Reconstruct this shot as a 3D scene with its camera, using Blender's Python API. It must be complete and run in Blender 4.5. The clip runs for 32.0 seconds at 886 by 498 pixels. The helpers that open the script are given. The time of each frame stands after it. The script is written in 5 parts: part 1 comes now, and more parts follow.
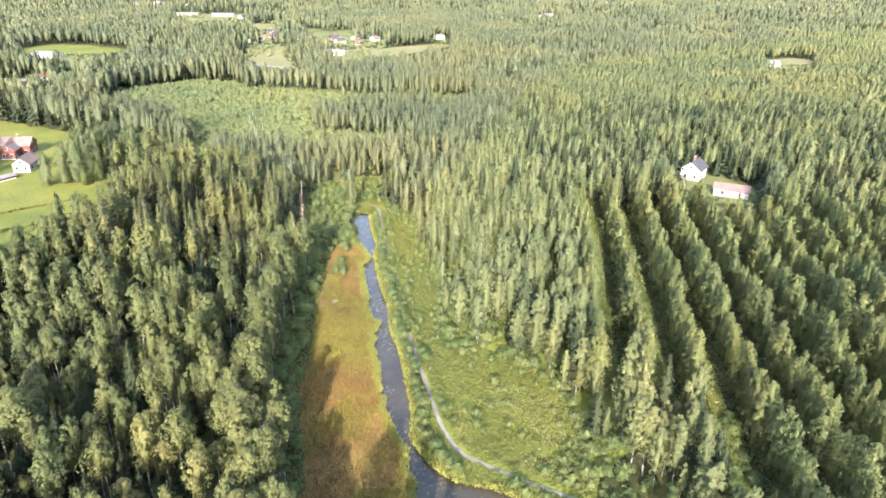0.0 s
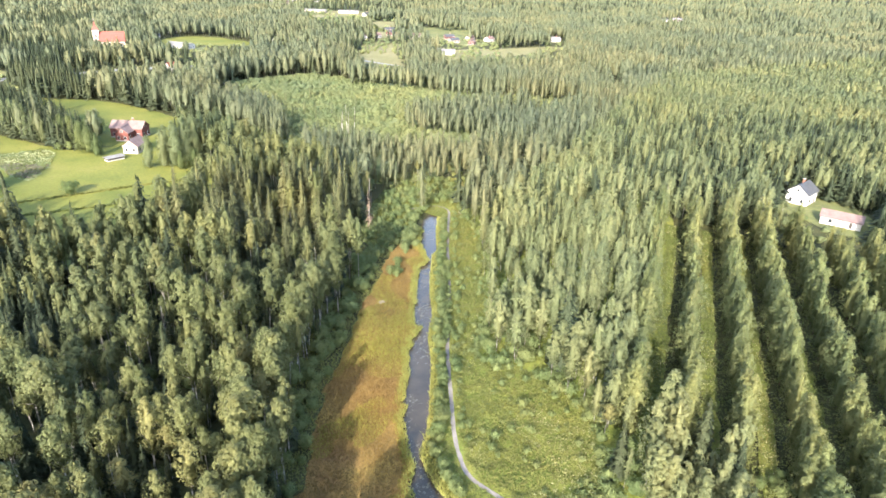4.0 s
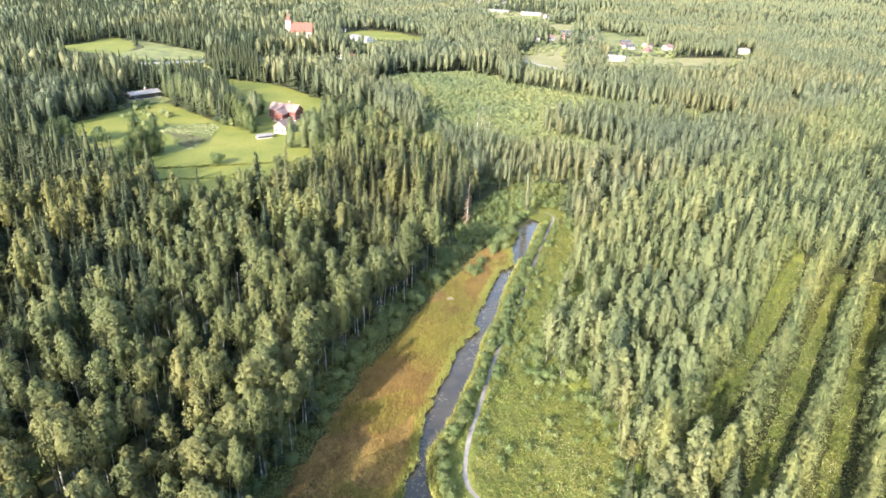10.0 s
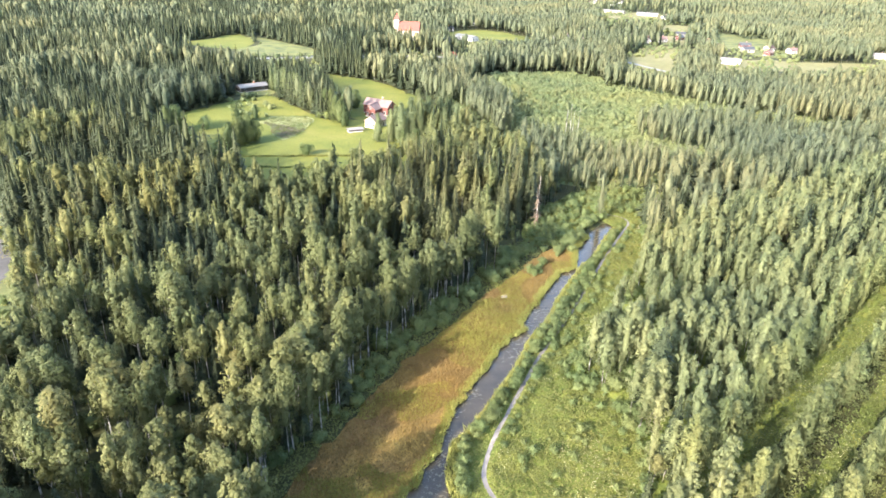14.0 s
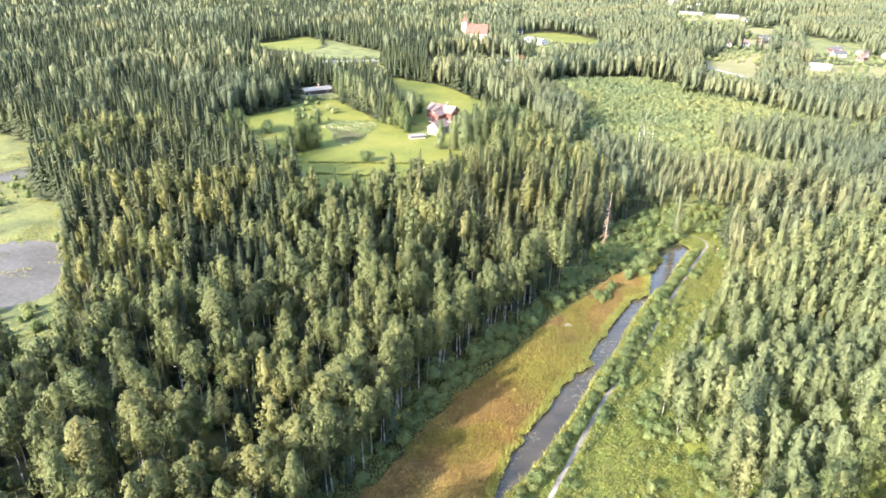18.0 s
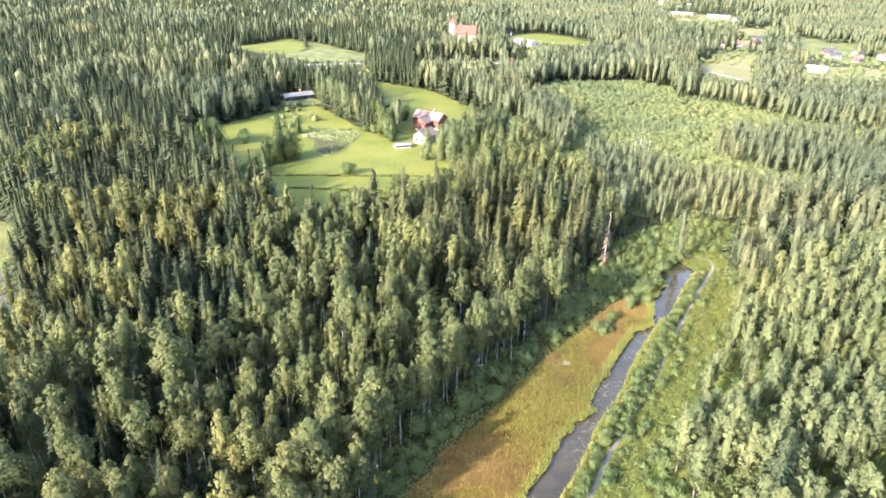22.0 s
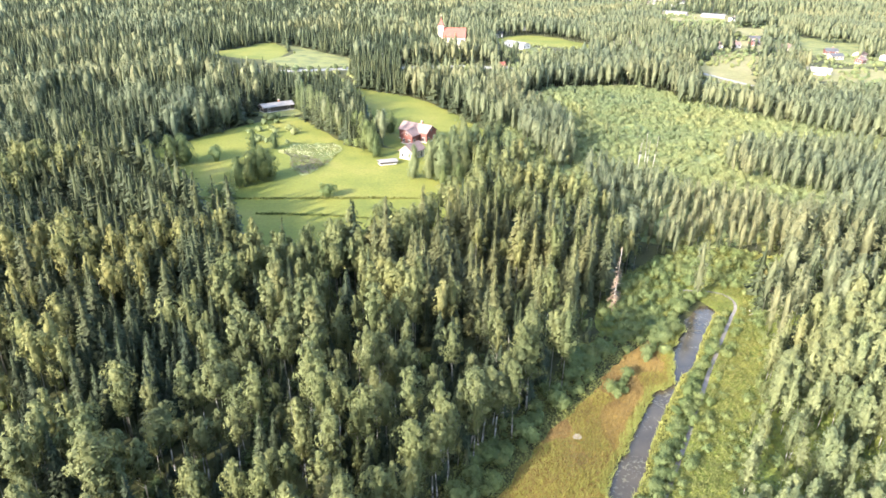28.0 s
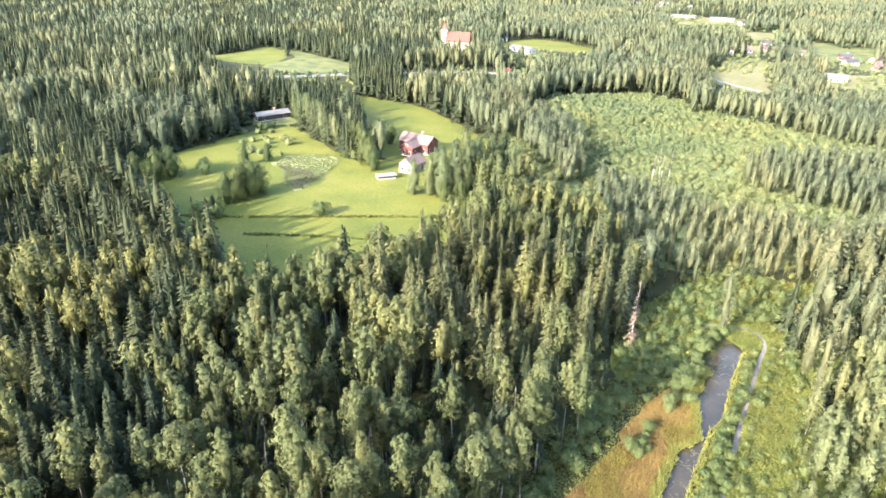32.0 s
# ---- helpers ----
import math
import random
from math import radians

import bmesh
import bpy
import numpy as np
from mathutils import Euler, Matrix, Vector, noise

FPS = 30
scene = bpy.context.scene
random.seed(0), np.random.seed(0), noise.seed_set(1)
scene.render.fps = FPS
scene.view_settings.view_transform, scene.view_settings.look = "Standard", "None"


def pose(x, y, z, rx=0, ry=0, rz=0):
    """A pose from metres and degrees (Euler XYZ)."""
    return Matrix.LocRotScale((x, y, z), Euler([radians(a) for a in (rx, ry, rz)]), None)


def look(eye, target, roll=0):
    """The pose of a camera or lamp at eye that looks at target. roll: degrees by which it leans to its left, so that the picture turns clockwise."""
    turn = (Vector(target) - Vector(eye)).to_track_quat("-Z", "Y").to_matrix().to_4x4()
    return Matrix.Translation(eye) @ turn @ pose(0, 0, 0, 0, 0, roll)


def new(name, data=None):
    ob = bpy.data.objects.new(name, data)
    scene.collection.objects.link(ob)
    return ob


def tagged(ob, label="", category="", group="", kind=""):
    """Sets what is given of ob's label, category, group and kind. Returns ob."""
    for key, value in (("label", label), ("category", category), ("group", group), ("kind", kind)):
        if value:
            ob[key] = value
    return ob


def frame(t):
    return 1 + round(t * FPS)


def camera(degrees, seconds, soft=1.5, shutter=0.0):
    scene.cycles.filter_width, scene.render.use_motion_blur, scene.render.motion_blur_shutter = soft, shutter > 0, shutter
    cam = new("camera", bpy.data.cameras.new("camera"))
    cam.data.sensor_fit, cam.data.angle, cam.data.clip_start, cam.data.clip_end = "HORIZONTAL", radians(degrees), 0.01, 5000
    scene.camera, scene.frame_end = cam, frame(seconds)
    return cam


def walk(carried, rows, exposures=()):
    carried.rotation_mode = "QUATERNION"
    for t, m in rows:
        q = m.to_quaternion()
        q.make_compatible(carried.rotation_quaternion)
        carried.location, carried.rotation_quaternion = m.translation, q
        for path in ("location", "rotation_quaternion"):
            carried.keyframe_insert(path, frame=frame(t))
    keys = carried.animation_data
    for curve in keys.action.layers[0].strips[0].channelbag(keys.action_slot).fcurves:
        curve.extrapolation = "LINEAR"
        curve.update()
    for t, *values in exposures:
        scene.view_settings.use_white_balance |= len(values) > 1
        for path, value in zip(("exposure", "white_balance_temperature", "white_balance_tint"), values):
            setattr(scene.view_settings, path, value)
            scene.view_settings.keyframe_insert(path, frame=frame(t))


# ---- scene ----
cam = camera(67.53, 32.0, 1.6)
PATH = [
    (0, (-53.12, 7.21, 85.52), (8.74, 74.48, 44.91), 1.58),
    (1, (-49.14, 5.88, 85.50), (9.58, 75.85, 44.80), 1.65),
    (2, (-45.12, 4.72, 85.45), (10.34, 77.24, 44.64), 1.73),
    (3, (-41.03, 3.49, 85.44), (10.95, 78.48, 44.53), 1.87),
    (3.5, (-38.99, 2.76, 85.46), (11.19, 78.94, 44.51), 1.93),
    (5.5, (-31.36, -0.37, 85.67), (11.44, 80.14, 44.62), 2.18),
    (6, (-29.40, -1.15, 85.65), (11.51, 80.34, 44.58), 2.26),
    (7, (-25.52, -2.70, 85.62), (11.51, 80.56, 44.43), 2.38),
    (8, (-21.57, -4.14, 85.58), (11.55, 80.68, 44.25), 2.57),
    (9, (-17.62, -5.44, 85.53), (11.54, 80.73, 44.01), 2.78),
    (10, (-13.64, -6.89, 85.46), (11.44, 80.50, 43.82), 2.72),
    (11, (-9.61, -8.22, 85.43), (11.46, 80.19, 43.71), 2.66),
    (12, (-5.88, -9.51, 85.35), (11.33, 79.66, 43.49), 2.64),
    (13, (-3.09, -10.34, 85.31), (10.19, 79.40, 43.25), 2.34),
    (14, (-1.08, -10.44, 85.23), (8.31, 79.74, 43.04), 2.06),
    (15, (-0.33, -9.26, 85.11), (5.02, 81.22, 42.87), 1.83),
    (15.5, (-0.46, -7.93, 85.06), (3.02, 82.63, 42.77), 1.78),
    (17.5, (0.00, -0.00, 84.67), (-0.00, 90.65, 42.44), 1.49),
    (18, (0.33, 2.03, 84.64), (0.40, 92.68, 42.41), 1.40),
    (19, (0.63, 6.37, 84.59), (1.24, 97.00, 42.32), 1.35),
    (20, (0.85, 10.60, 84.55), (1.90, 101.22, 42.28), 1.38),
    (21, (1.10, 14.76, 84.53), (2.42, 105.37, 42.24), 1.39),
    (22, (1.32, 18.99, 84.55), (2.89, 109.59, 42.27), 1.42),
    (23, (1.52, 23.13, 84.56), (3.22, 113.72, 42.25), 1.39),
    (24, (1.59, 27.35, 84.60), (3.42, 117.92, 42.24), 1.33),
    (25, (1.80, 31.60, 84.61), (3.91, 122.13, 42.19), 1.27),
    (25.5, (1.88, 33.64, 84.61), (4.11, 124.16, 42.17), 1.23),
    (27.5, (2.27, 41.75, 84.51), (5.05, 132.27, 42.11), 1.14),
    (28, (2.45, 43.82, 84.50), (5.26, 134.35, 42.13), 1.13),
    (29, (2.67, 47.94, 84.47), (5.54, 138.50, 42.15), 1.09),
    (30, (2.83, 52.07, 84.42), (5.69, 142.64, 42.14), 1.14),
    (31, (3.22, 56.43, 84.38), (5.87, 147.04, 42.16), 1.16),
    (32, (3.58, 60.45, 84.36), (5.88, 151.10, 42.20), 1.23),
]
EXPO, SKY, SUN = 2.54, 0.15, 3.3
walk(cam, [(t, look(eye, target, roll)) for t, eye, target, roll in PATH], [(0, EXPO - 0.1, 6300, 10), (11, EXPO - 0.06, 6300, 10), (17, EXPO + 0.16, 6300, 10), (32, EXPO + 0.16, 6300, 10)])

# ---- light ----
SUN_AZ, SUN_EL = radians(224), radians(23.5)
sun_way = Vector((math.cos(SUN_AZ) * math.cos(SUN_EL), math.sin(SUN_AZ) * math.cos(SUN_EL), math.sin(SUN_EL)))
world = bpy.data.worlds.new("sky")
scene.world = world
world.use_nodes = True
wn = world.node_tree
sky = wn.nodes.new("ShaderNodeTexSky")
sky.sky_type, sky.sun_disc = "NISHITA", False
sky.sun_elevation, sky.sun_rotation = SUN_EL, math.atan2(sun_way.x, sun_way.y) % (2 * math.pi)
sky.air_density, sky.dust_density = 1.0, 2.0
wn.links.new(sky.outputs[0], wn.nodes["Background"].inputs[0])
wn.nodes["Background"].inputs[1].default_value = SKY
sun_data = bpy.data.lights.new("sun", "SUN")
sun_data.energy, sun_data.angle, sun_data.color = SUN, radians(0.6), (1.0, 0.888, 0.76)
sun = new("sun", sun_data)
sun.matrix_world = look(sun_way * 300, (0, 0, 0))

# ---- materials ----


def material(name):
    m = bpy.data.materials.new(name)
    m.use_nodes = True
    nt = m.node_tree
    return m, nt, nt.nodes["Principled BSDF"]


def node(nt, kind, **inputs):
    n = nt.nodes.new(kind)
    for k, v in inputs.items():
        n.inputs[k.replace("_", " ")].default_value = v
    return n


def rgb(c):
    return (c[0], c[1], c[2], 1.0)


def ramp(nt, source, stops):
    r = nt.nodes.new("ShaderNodeValToRGB")
    while len(r.color_ramp.elements) < len(stops):
        r.color_ramp.elements.new(0.5)
    for e, (p, c) in zip(r.color_ramp.elements, stops):
        e.position, e.color = p, rgb(c)
    nt.links.new(source, r.inputs[0])
    return r.outputs[0]


def mixed(nt, fac, a, b, mode="MIX"):
    n = nt.nodes.new("ShaderNodeMix")
    n.data_type, n.blend_type = "RGBA", mode
    for sock, v in ((n.inputs[0], fac), (n.inputs[6], a), (n.inputs[7], b)):
        if isinstance(v, bpy.types.NodeSocket):
            nt.links.new(v, sock)
        else:
            sock.default_value = v if isinstance(v, float) else rgb(v)
    return n.outputs[2]


def noise_of(nt, scale, detail=3.0, rough=0.55):
    """Noise over the world's metres."""
    geo = nt.nodes.new("ShaderNodeNewGeometry")
    n = node(nt, "ShaderNodeTexNoise", Scale=scale, Detail=detail, Roughness=rough)
    nt.links.new(geo.outputs["Position"], n.inputs["Vector"])
    return n.outputs[0]


def foliage(name, dark, light, warm, see_through=0.3):
    """Leaves: colour drifts from tree to tree, from patch to patch and from leaf to leaf."""
    warm = tuple(0.88 * c for c in warm)
    m, nt, bsdf = material(name)
    geo, info = nt.nodes.new("ShaderNodeNewGeometry"), nt.nodes.new("ShaderNodeObjectInfo")
    near = ramp(nt, noise_of(nt, 0.11, 2.0), [(0.36, dark), (0.66, light)])
    stand_tone = ramp(nt, noise_of(nt, 0.014, 2.0), [(0.36, (0.80, 0.86, 0.92)), (0.5, (0.98, 1.0, 0.98)), (0.64, (1.16, 1.08, 0.98))])
    leaf = ramp(nt, geo.outputs["Random Per Island"], [(0.0, dark), (0.6, light), (1.0, warm)])
    own, whole, part_of = nt.nodes.new("ShaderNodeAttribute"), nt.nodes.new("ShaderNodeMath"), nt.nodes.new("ShaderNodeMath")
    own.attribute_name, part_of.operation = "tone", "FRACT"
    nt.links.new(own.outputs["Fac"], whole.inputs[0])
    nt.links.new(info.outputs["Random"], whole.inputs[1])
    nt.links.new(whole.outputs[0], part_of.inputs[0])
    cool = (dark[0] * 1.2, dark[1] * 1.25, dark[2] * 1.35)
    tree = ramp(nt, part_of.outputs[0], [(0.0, dark), (0.3, cool), (0.6, light), (0.93, light), (1.0, warm)])
    col = mixed(nt, 0.07, mixed(nt, 0.5, near, tree), leaf)
    col = mixed(nt, 1.0, col, stand_tone, "MULTIPLY")
    # Fine mottling in the colour imitates the small shadows between leaves.
    leaf_shade = ramp(nt, noise_of(nt, 1.5, 3.0, 0.65), [(0.34, (0.82, 0.82, 0.84)), (0.66, (1.14, 1.14, 1.12))])
    col = mixed(nt, 1.0, col, leaf_shade, "MULTIPLY")
    nt.links.new(col, bsdf.inputs["Base Color"])
    bsdf.inputs["Roughness"].default_value = 0.6
    bsdf.inputs["Specular IOR Level"].default_value = 0.15
    relief = node(nt, "ShaderNodeBump", Strength=1.0, Distance=0.2)
    nt.links.new(noise_of(nt, 1.8, 4.0, 0.7), relief.inputs["Height"])
    nt.links.new(relief.outputs[0], bsdf.inputs["Normal"])
    tr = nt.nodes.new("ShaderNodeBsdfTranslucent")
    nt.links.new(mixed(nt, 0.25, col, (warm[0] * 1.1, warm[1] * 1.2, warm[2])), tr.inputs["Color"])
    mix = nt.nodes.new("ShaderNodeMixShader")
    mix.inputs[0].default_value = see_through
    nt.links.new(bsdf.outputs[0], mix.inputs[1])
    nt.links.new(tr.outputs[0], mix.inputs[2])
    nt.links.new(mix.outputs[0], nt.nodes["Material Output"].inputs["Surface"])
    return m


def surface(name, stops, scale, fine=None, rough=0.9, bump=0.0, metal=0.0, spec=0.3):
    """A ground or building surface with two scales of variation and a fine relief."""
    m, nt, bsdf = material(name)
    big = ramp(nt, noise_of(nt, scale, 4.0), stops)
    fine = fine or scale * 9
    small = noise_of(nt, fine, 5.0, 0.65)
    shade = ramp(nt, small, [(0.25, (0.72, 0.72, 0.72)), (0.75, (1.25, 1.25, 1.25))])
    nt.links.new(mixed(nt, 1.0, big, shade, "MULTIPLY"), bsdf.inputs["Base Color"])
    bsdf.inputs["Roughness"].default_value, bsdf.inputs["Metallic"].default_value = rough, metal
    bsdf.inputs["Specular IOR Level"].default_value = spec
    if bump:
        b = node(nt, "ShaderNodeBump", Strength=0.8, Distance=bump)
        nt.links.new(small, b.inputs["Height"])
        nt.links.new(b.outputs[0], bsdf.inputs["Normal"])
    return m


BIRCH = foliage("birch_leaves", (0.092, 0.107, 0.045), (0.161, 0.168, 0.071), (0.232, 0.201, 0.084), 0.38)
# Distance haze painted into the leaf colour: paler and bluer than BIRCH.
HAZY_LEAVES = foliage("haze_tinted_leaves", (0.123, 0.143, 0.084), (0.174, 0.189, 0.111), (0.207, 0.204, 0.117), 0.45)
PALE = foliage("pale_birch_leaves", (0.131, 0.154, 0.076), (0.209, 0.225, 0.11), (0.227, 0.225, 0.113), 0.42)
ALDER = foliage("alder_leaves", (0.114, 0.136, 0.056), (0.191, 0.202, 0.085), (0.244, 0.231, 0.095), 0.4)
POPLAR = foliage("poplar_leaves", (0.098, 0.122, 0.060), (0.158, 0.182, 0.090), (0.205, 0.212, 0.100), 0.38)
FIELD_TREE = foliage("dark_field_tree_leaves", (0.066, 0.090, 0.036), (0.118, 0.142, 0.058), (0.165, 0.176, 0.070), 0.35)
SPRUCE = foliage("spruce_needles", (0.029, 0.04, 0.022), (0.045, 0.056, 0.028), (0.067, 0.071, 0.033), 0.1)
# Spruce needles again, lightened and warmed to paint the stand's stronger sunlight.
SUNLIT_SPRUCE = foliage("sunlit_spruce_needles", (0.05, 0.057, 0.028), (0.102, 0.106, 0.047), (0.143, 0.135, 0.06), 0.12)
WILLOW = foliage("willow_leaves", (0.113, 0.152, 0.061), (0.189, 0.22, 0.089), (0.248, 0.254, 0.1), 0.42)
# Light wetland willow green with the haze of distance mixed into the colour.
HAZY_WILLOW = foliage("hazy_willow_leaves", (0.156, 0.189, 0.087), (0.232, 0.256, 0.119), (0.286, 0.286, 0.132), 0.45)
HERB = foliage("herb_leaves", (0.095, 0.116, 0.034), (0.169, 0.173, 0.053), (0.253, 0.219, 0.071), 0.28)
SEDGE = foliage("sedge_blades", (0.215, 0.199, 0.049), (0.337, 0.297, 0.073), (0.44, 0.375, 0.102), 0.3)
RUST = foliage("dead_needles", (0.110, 0.078, 0.056), (0.180, 0.128, 0.090), (0.220, 0.160, 0.110), 0.1)
FLOWER = surface("cream_flower_heads", [(0.3, (0.46, 0.47, 0.24)), (0.7, (0.60, 0.60, 0.36))], 2.0)
FLOOR = surface("forest_floor", [(0.35, (0.0255, 0.0297, 0.0105)), (0.5, (0.0467, 0.0495, 0.015)), (0.7, (0.0723, 0.0726, 0.021))], 0.12, 1.1, bump=0.3)
GREEN = surface("rank_grass", [(0.3, (0.1026, 0.1381, 0.0275)), (0.5, (0.1582, 0.1883, 0.0367)), (0.72, (0.2223, 0.2218, 0.0497))], 0.16, 1.6, bump=0.4)
MEADOW = surface("mown_meadow_grass", [(0.3, (0.0894, 0.1105, 0.0189)), (0.45, (0.1192, 0.1326, 0.0221)), (0.6, (0.1491, 0.152, 0.0279)), (0.74, (0.1841, 0.1696, 0.0426))], 0.045, 0.9, bump=0.1)
HAY = surface("dry_field_grass", [(0.3, (0.1406, 0.1369, 0.0518)), (0.5, (0.1776, 0.1665, 0.0703)), (0.72, (0.2072, 0.1865, 0.0925))], 0.03, 0.3, bump=0.2)
PEAT = surface("reed_litter", [(0.34, (0.1632, 0.0984, 0.0365)), (0.5, (0.2571, 0.161, 0.0475)), (0.66, (0.3264, 0.2281, 0.057))], 0.09, 1.4, bump=0.3)
SWAMP = surface("pale_swamp_grass", [(0.34, (0.120, 0.160, 0.060)), (0.55, (0.190, 0.215, 0.084)), (0.72, (0.310, 0.300, 0.130))], 0.07, 0.9, bump=0.4)
WEED = foliage("dry_weed_stalks", (0.150, 0.125, 0.090), (0.215, 0.165, 0.130), (0.270, 0.215, 0.170), 0.3)
DRY = surface("patchy_dry_grass", [(0.32, (0.0669, 0.088, 0.0317)), (0.46, (0.1212, 0.1302, 0.0491)), (0.58, (0.1547, 0.1672, 0.0538)), (0.72, (0.1714, 0.1566, 0.0792))], 0.09, 0.8, bump=0.4)
LITTER = surface("pale_reed_litter", [(0.3, (0.22, 0.185, 0.13)), (0.7, (0.30, 0.26, 0.20))], 0.8, 6.0, bump=0.1)
GRAVEL = surface("pale_path_gravel", [(0.3, (0.174, 0.1562, 0.1431)), (0.7, (0.2726, 0.2475, 0.2279))], 0.5, 6.0, bump=0.03)
YARD = surface("gravel_yard", [(0.3, (0.066, 0.063, 0.059)), (0.5, (0.0957, 0.0918, 0.0878)), (0.7, (0.1254, 0.1206, 0.1166))], 0.05, 0.8, bump=0.05)
ASPHALT = surface("asphalt", [(0.3, (0.20, 0.20, 0.19)), (0.7, (0.27, 0.265, 0.25))], 0.1, 2.0, bump=0.01)
BARK_W = surface("white_birch_bark", [(0.36, (0.08, 0.07, 0.06)), (0.48, (0.36, 0.34, 0.30)), (0.8, (0.52, 0.50, 0.45))], 1.4, 7.0, bump=0.02)
BARK_B = surface("spruce_bark", [(0.3, (0.09, 0.065, 0.048)), (0.7, (0.17, 0.125, 0.095))], 1.5, 8.0, bump=0.03)
BARK_D = surface("bare_dead_wood", [(0.3, (0.42, 0.39, 0.34)), (0.7, (0.60, 0.56, 0.50))], 1.5, 8.0, bump=0.02)
RED = surface("red_ochre_boards", [(0.3, (0.1155, 0.0394, 0.0326)), (0.7, (0.1522, 0.0551, 0.0462))], 0.6, 4.0, 0.8, 0.01)
WHITE = surface("white_painted_wall", [(0.3, (0.378, 0.369, 0.36)), (0.7, (0.486, 0.477, 0.468))], 0.5, 4.0, 0.7, 0.005)
CREAM = surface("cream_plaster", [(0.3, (0.323, 0.2805, 0.2295)), (0.7, (0.3995, 0.3485, 0.289))], 0.5, 4.0, 0.8, 0.005)
PINKROOF = surface("weathered_pink_roof_tiles", [(0.3, (0.155, 0.105, 0.095)), (0.7, (0.21, 0.15, 0.135))], 0.5, 3.0, 0.7, 0.02)
REDROOF = surface("red_roof_tiles", [(0.3, (0.19, 0.055, 0.042)), (0.7, (0.24, 0.075, 0.058))], 0.4, 3.0, 0.6, 0.02)
GREYROOF = surface("grey_sheet_roof", [(0.3, (0.050, 0.054, 0.062)), (0.7, (0.085, 0.088, 0.098))], 0.5, 3.0, 0.5, 0.01)
PALEROOF = surface("pale_grey_roof", [(0.3, (0.16, 0.155, 0.15)), (0.7, (0.23, 0.22, 0.215))], 0.5, 3.0, 0.6, 0.01)
DARK = surface("dark_stained_boards", [(0.3, (0.035, 0.030, 0.028)), (0.7, (0.07, 0.06, 0.052))], 0.6, 4.0, 0.8, 0.01)
BRICK = surface("chimney_brick", [(0.3, (0.24, 0.10, 0.07)), (0.7, (0.34, 0.15, 0.10))], 2.0, 9.0, 0.85, 0.01)
CONCRETE = surface("concrete", [(0.3, (0.36, 0.35, 0.33)), (0.7, (0.46, 0.45, 0.43))], 0.6, 5.0, 0.85, 0.01)
STEEL = surface("galvanised_steel", [(0.3, (0.42, 0.43, 0.44)), (0.7, (0.52, 0.53, 0.54))], 2.0, 9.0, 0.45, 0.0, 0.8)


def make_glass():
    m, nt, bsdf = material("window_glass")
    bsdf.inputs["Base Color"].default_value = (0.03, 0.035, 0.04, 1)
    bsdf.inputs["Roughness"].default_value = 0.08
    return m


def make_water():
    m, nt, bsdf = material("brown_pond_water")
    col = ramp(nt, noise_of(nt, 0.18, 4.0), [(0.35, (0.036, 0.029, 0.019)), (0.6, (0.056, 0.045, 0.029)), (0.75, (0.078, 0.063, 0.040))])
    weed = ramp(nt, noise_of(nt, 1.4, 6.0, 0.7), [(0.54, (0, 0, 0)), (0.66, (1, 1, 1))])
    bed = ramp(nt, noise_of(nt, 0.07, 2.0), [(0.42, (0.1, 0.1, 0.1)), (0.6, (0.8, 0.8, 0.8))])
    cover = mixed(nt, 1.0, weed, bed, "MULTIPLY")
    nt.links.new(mixed(nt, cover, col, (0.150, 0.135, 0.062)), bsdf.inputs["Base Color"])
    nt.links.new(ramp(nt, cover, [(0.0, (0.14, 0.14, 0.14)), (0.6, (0.7, 0.7, 0.7))]), bsdf.inputs["Roughness"])
    b = node(nt, "ShaderNodeBump", Strength=0.35, Distance=0.03)
    nt.links.new(noise_of(nt, 1.6, 3.0), b.inputs["Height"])
    nt.links.new(b.outputs[0], bsdf.inputs["Normal"])
    return m


GLASS, WATER = make_glass(), make_water()

# ---- plan: east x, north y ----
BANK_W = [(77, 191), (73, 190), (68, 184), (62, 175), (58.5, 168), (56, 161), (54.5, 157), (49, 154), (44, 146), (38, 136), (33.5, 128), (33.5, 124.5),
          (26.5, 118), (21, 109), (16, 101), (12, 93), (9, 84), (5, 77), (2, 72), (-5, 60)]
BANK_E = [(18, 58), (14.5, 66), (10.5, 73), (11.5, 84), (16, 90), (19, 94), (24, 102), (29.5, 111), (34.5, 121), (40, 128.5), (46, 140), (52, 150),
          (56.5, 157), (58.5, 160), (62.5, 164), (69, 175.5), (76.5, 187)]
REED_W = [(-20, 70), (-13, 84), (-7, 93), (-3.5, 100), (2.5, 110), (9.5, 120), (18, 131), (26.5, 143), (38.5, 156), (44, 163.5), (55, 174), (61, 176)]
TRACK = [(25, 52), (21, 62), (18, 71), (16.7, 77), (19.3, 85), (24, 94), (29, 103), (35.5, 114.5), (45, 129), (55, 145.5), (66, 164), (78, 183),
         (82.5, 190), (83, 195), (80, 198), (72, 199)]
EDGE_E = [(92, 206), (88, 190), (78, 164), (68, 147), (58, 131), (48, 116), (39, 108), (45, 100), (47, 90), (47, 78), (40, 68), (32, 56)]
MEAD = [(-122, 306), (-106, 333), (-86, 365), (-66, 385), (-50, 362), (-36, 340), (-24, 328), (-14, 330), (8, 318), (20, 288), (22, 264), (9, 244), (0, 233),
        (-8, 222), (-15, 213), (-24, 203), (-44, 202), (-56, 214), (-66, 228), (-85, 252), (-112, 282)]
MEAD_N = [(-52, 462), (-36, 456), (-22, 446), (-4, 433), (14, 403), (24, 378), (34, 358), (44, 342), (36, 326), (26, 316), (10, 318), (-10, 328), (-22, 345), (-26, 364), (-29, 380), (-35, 403), (-46, 433)]
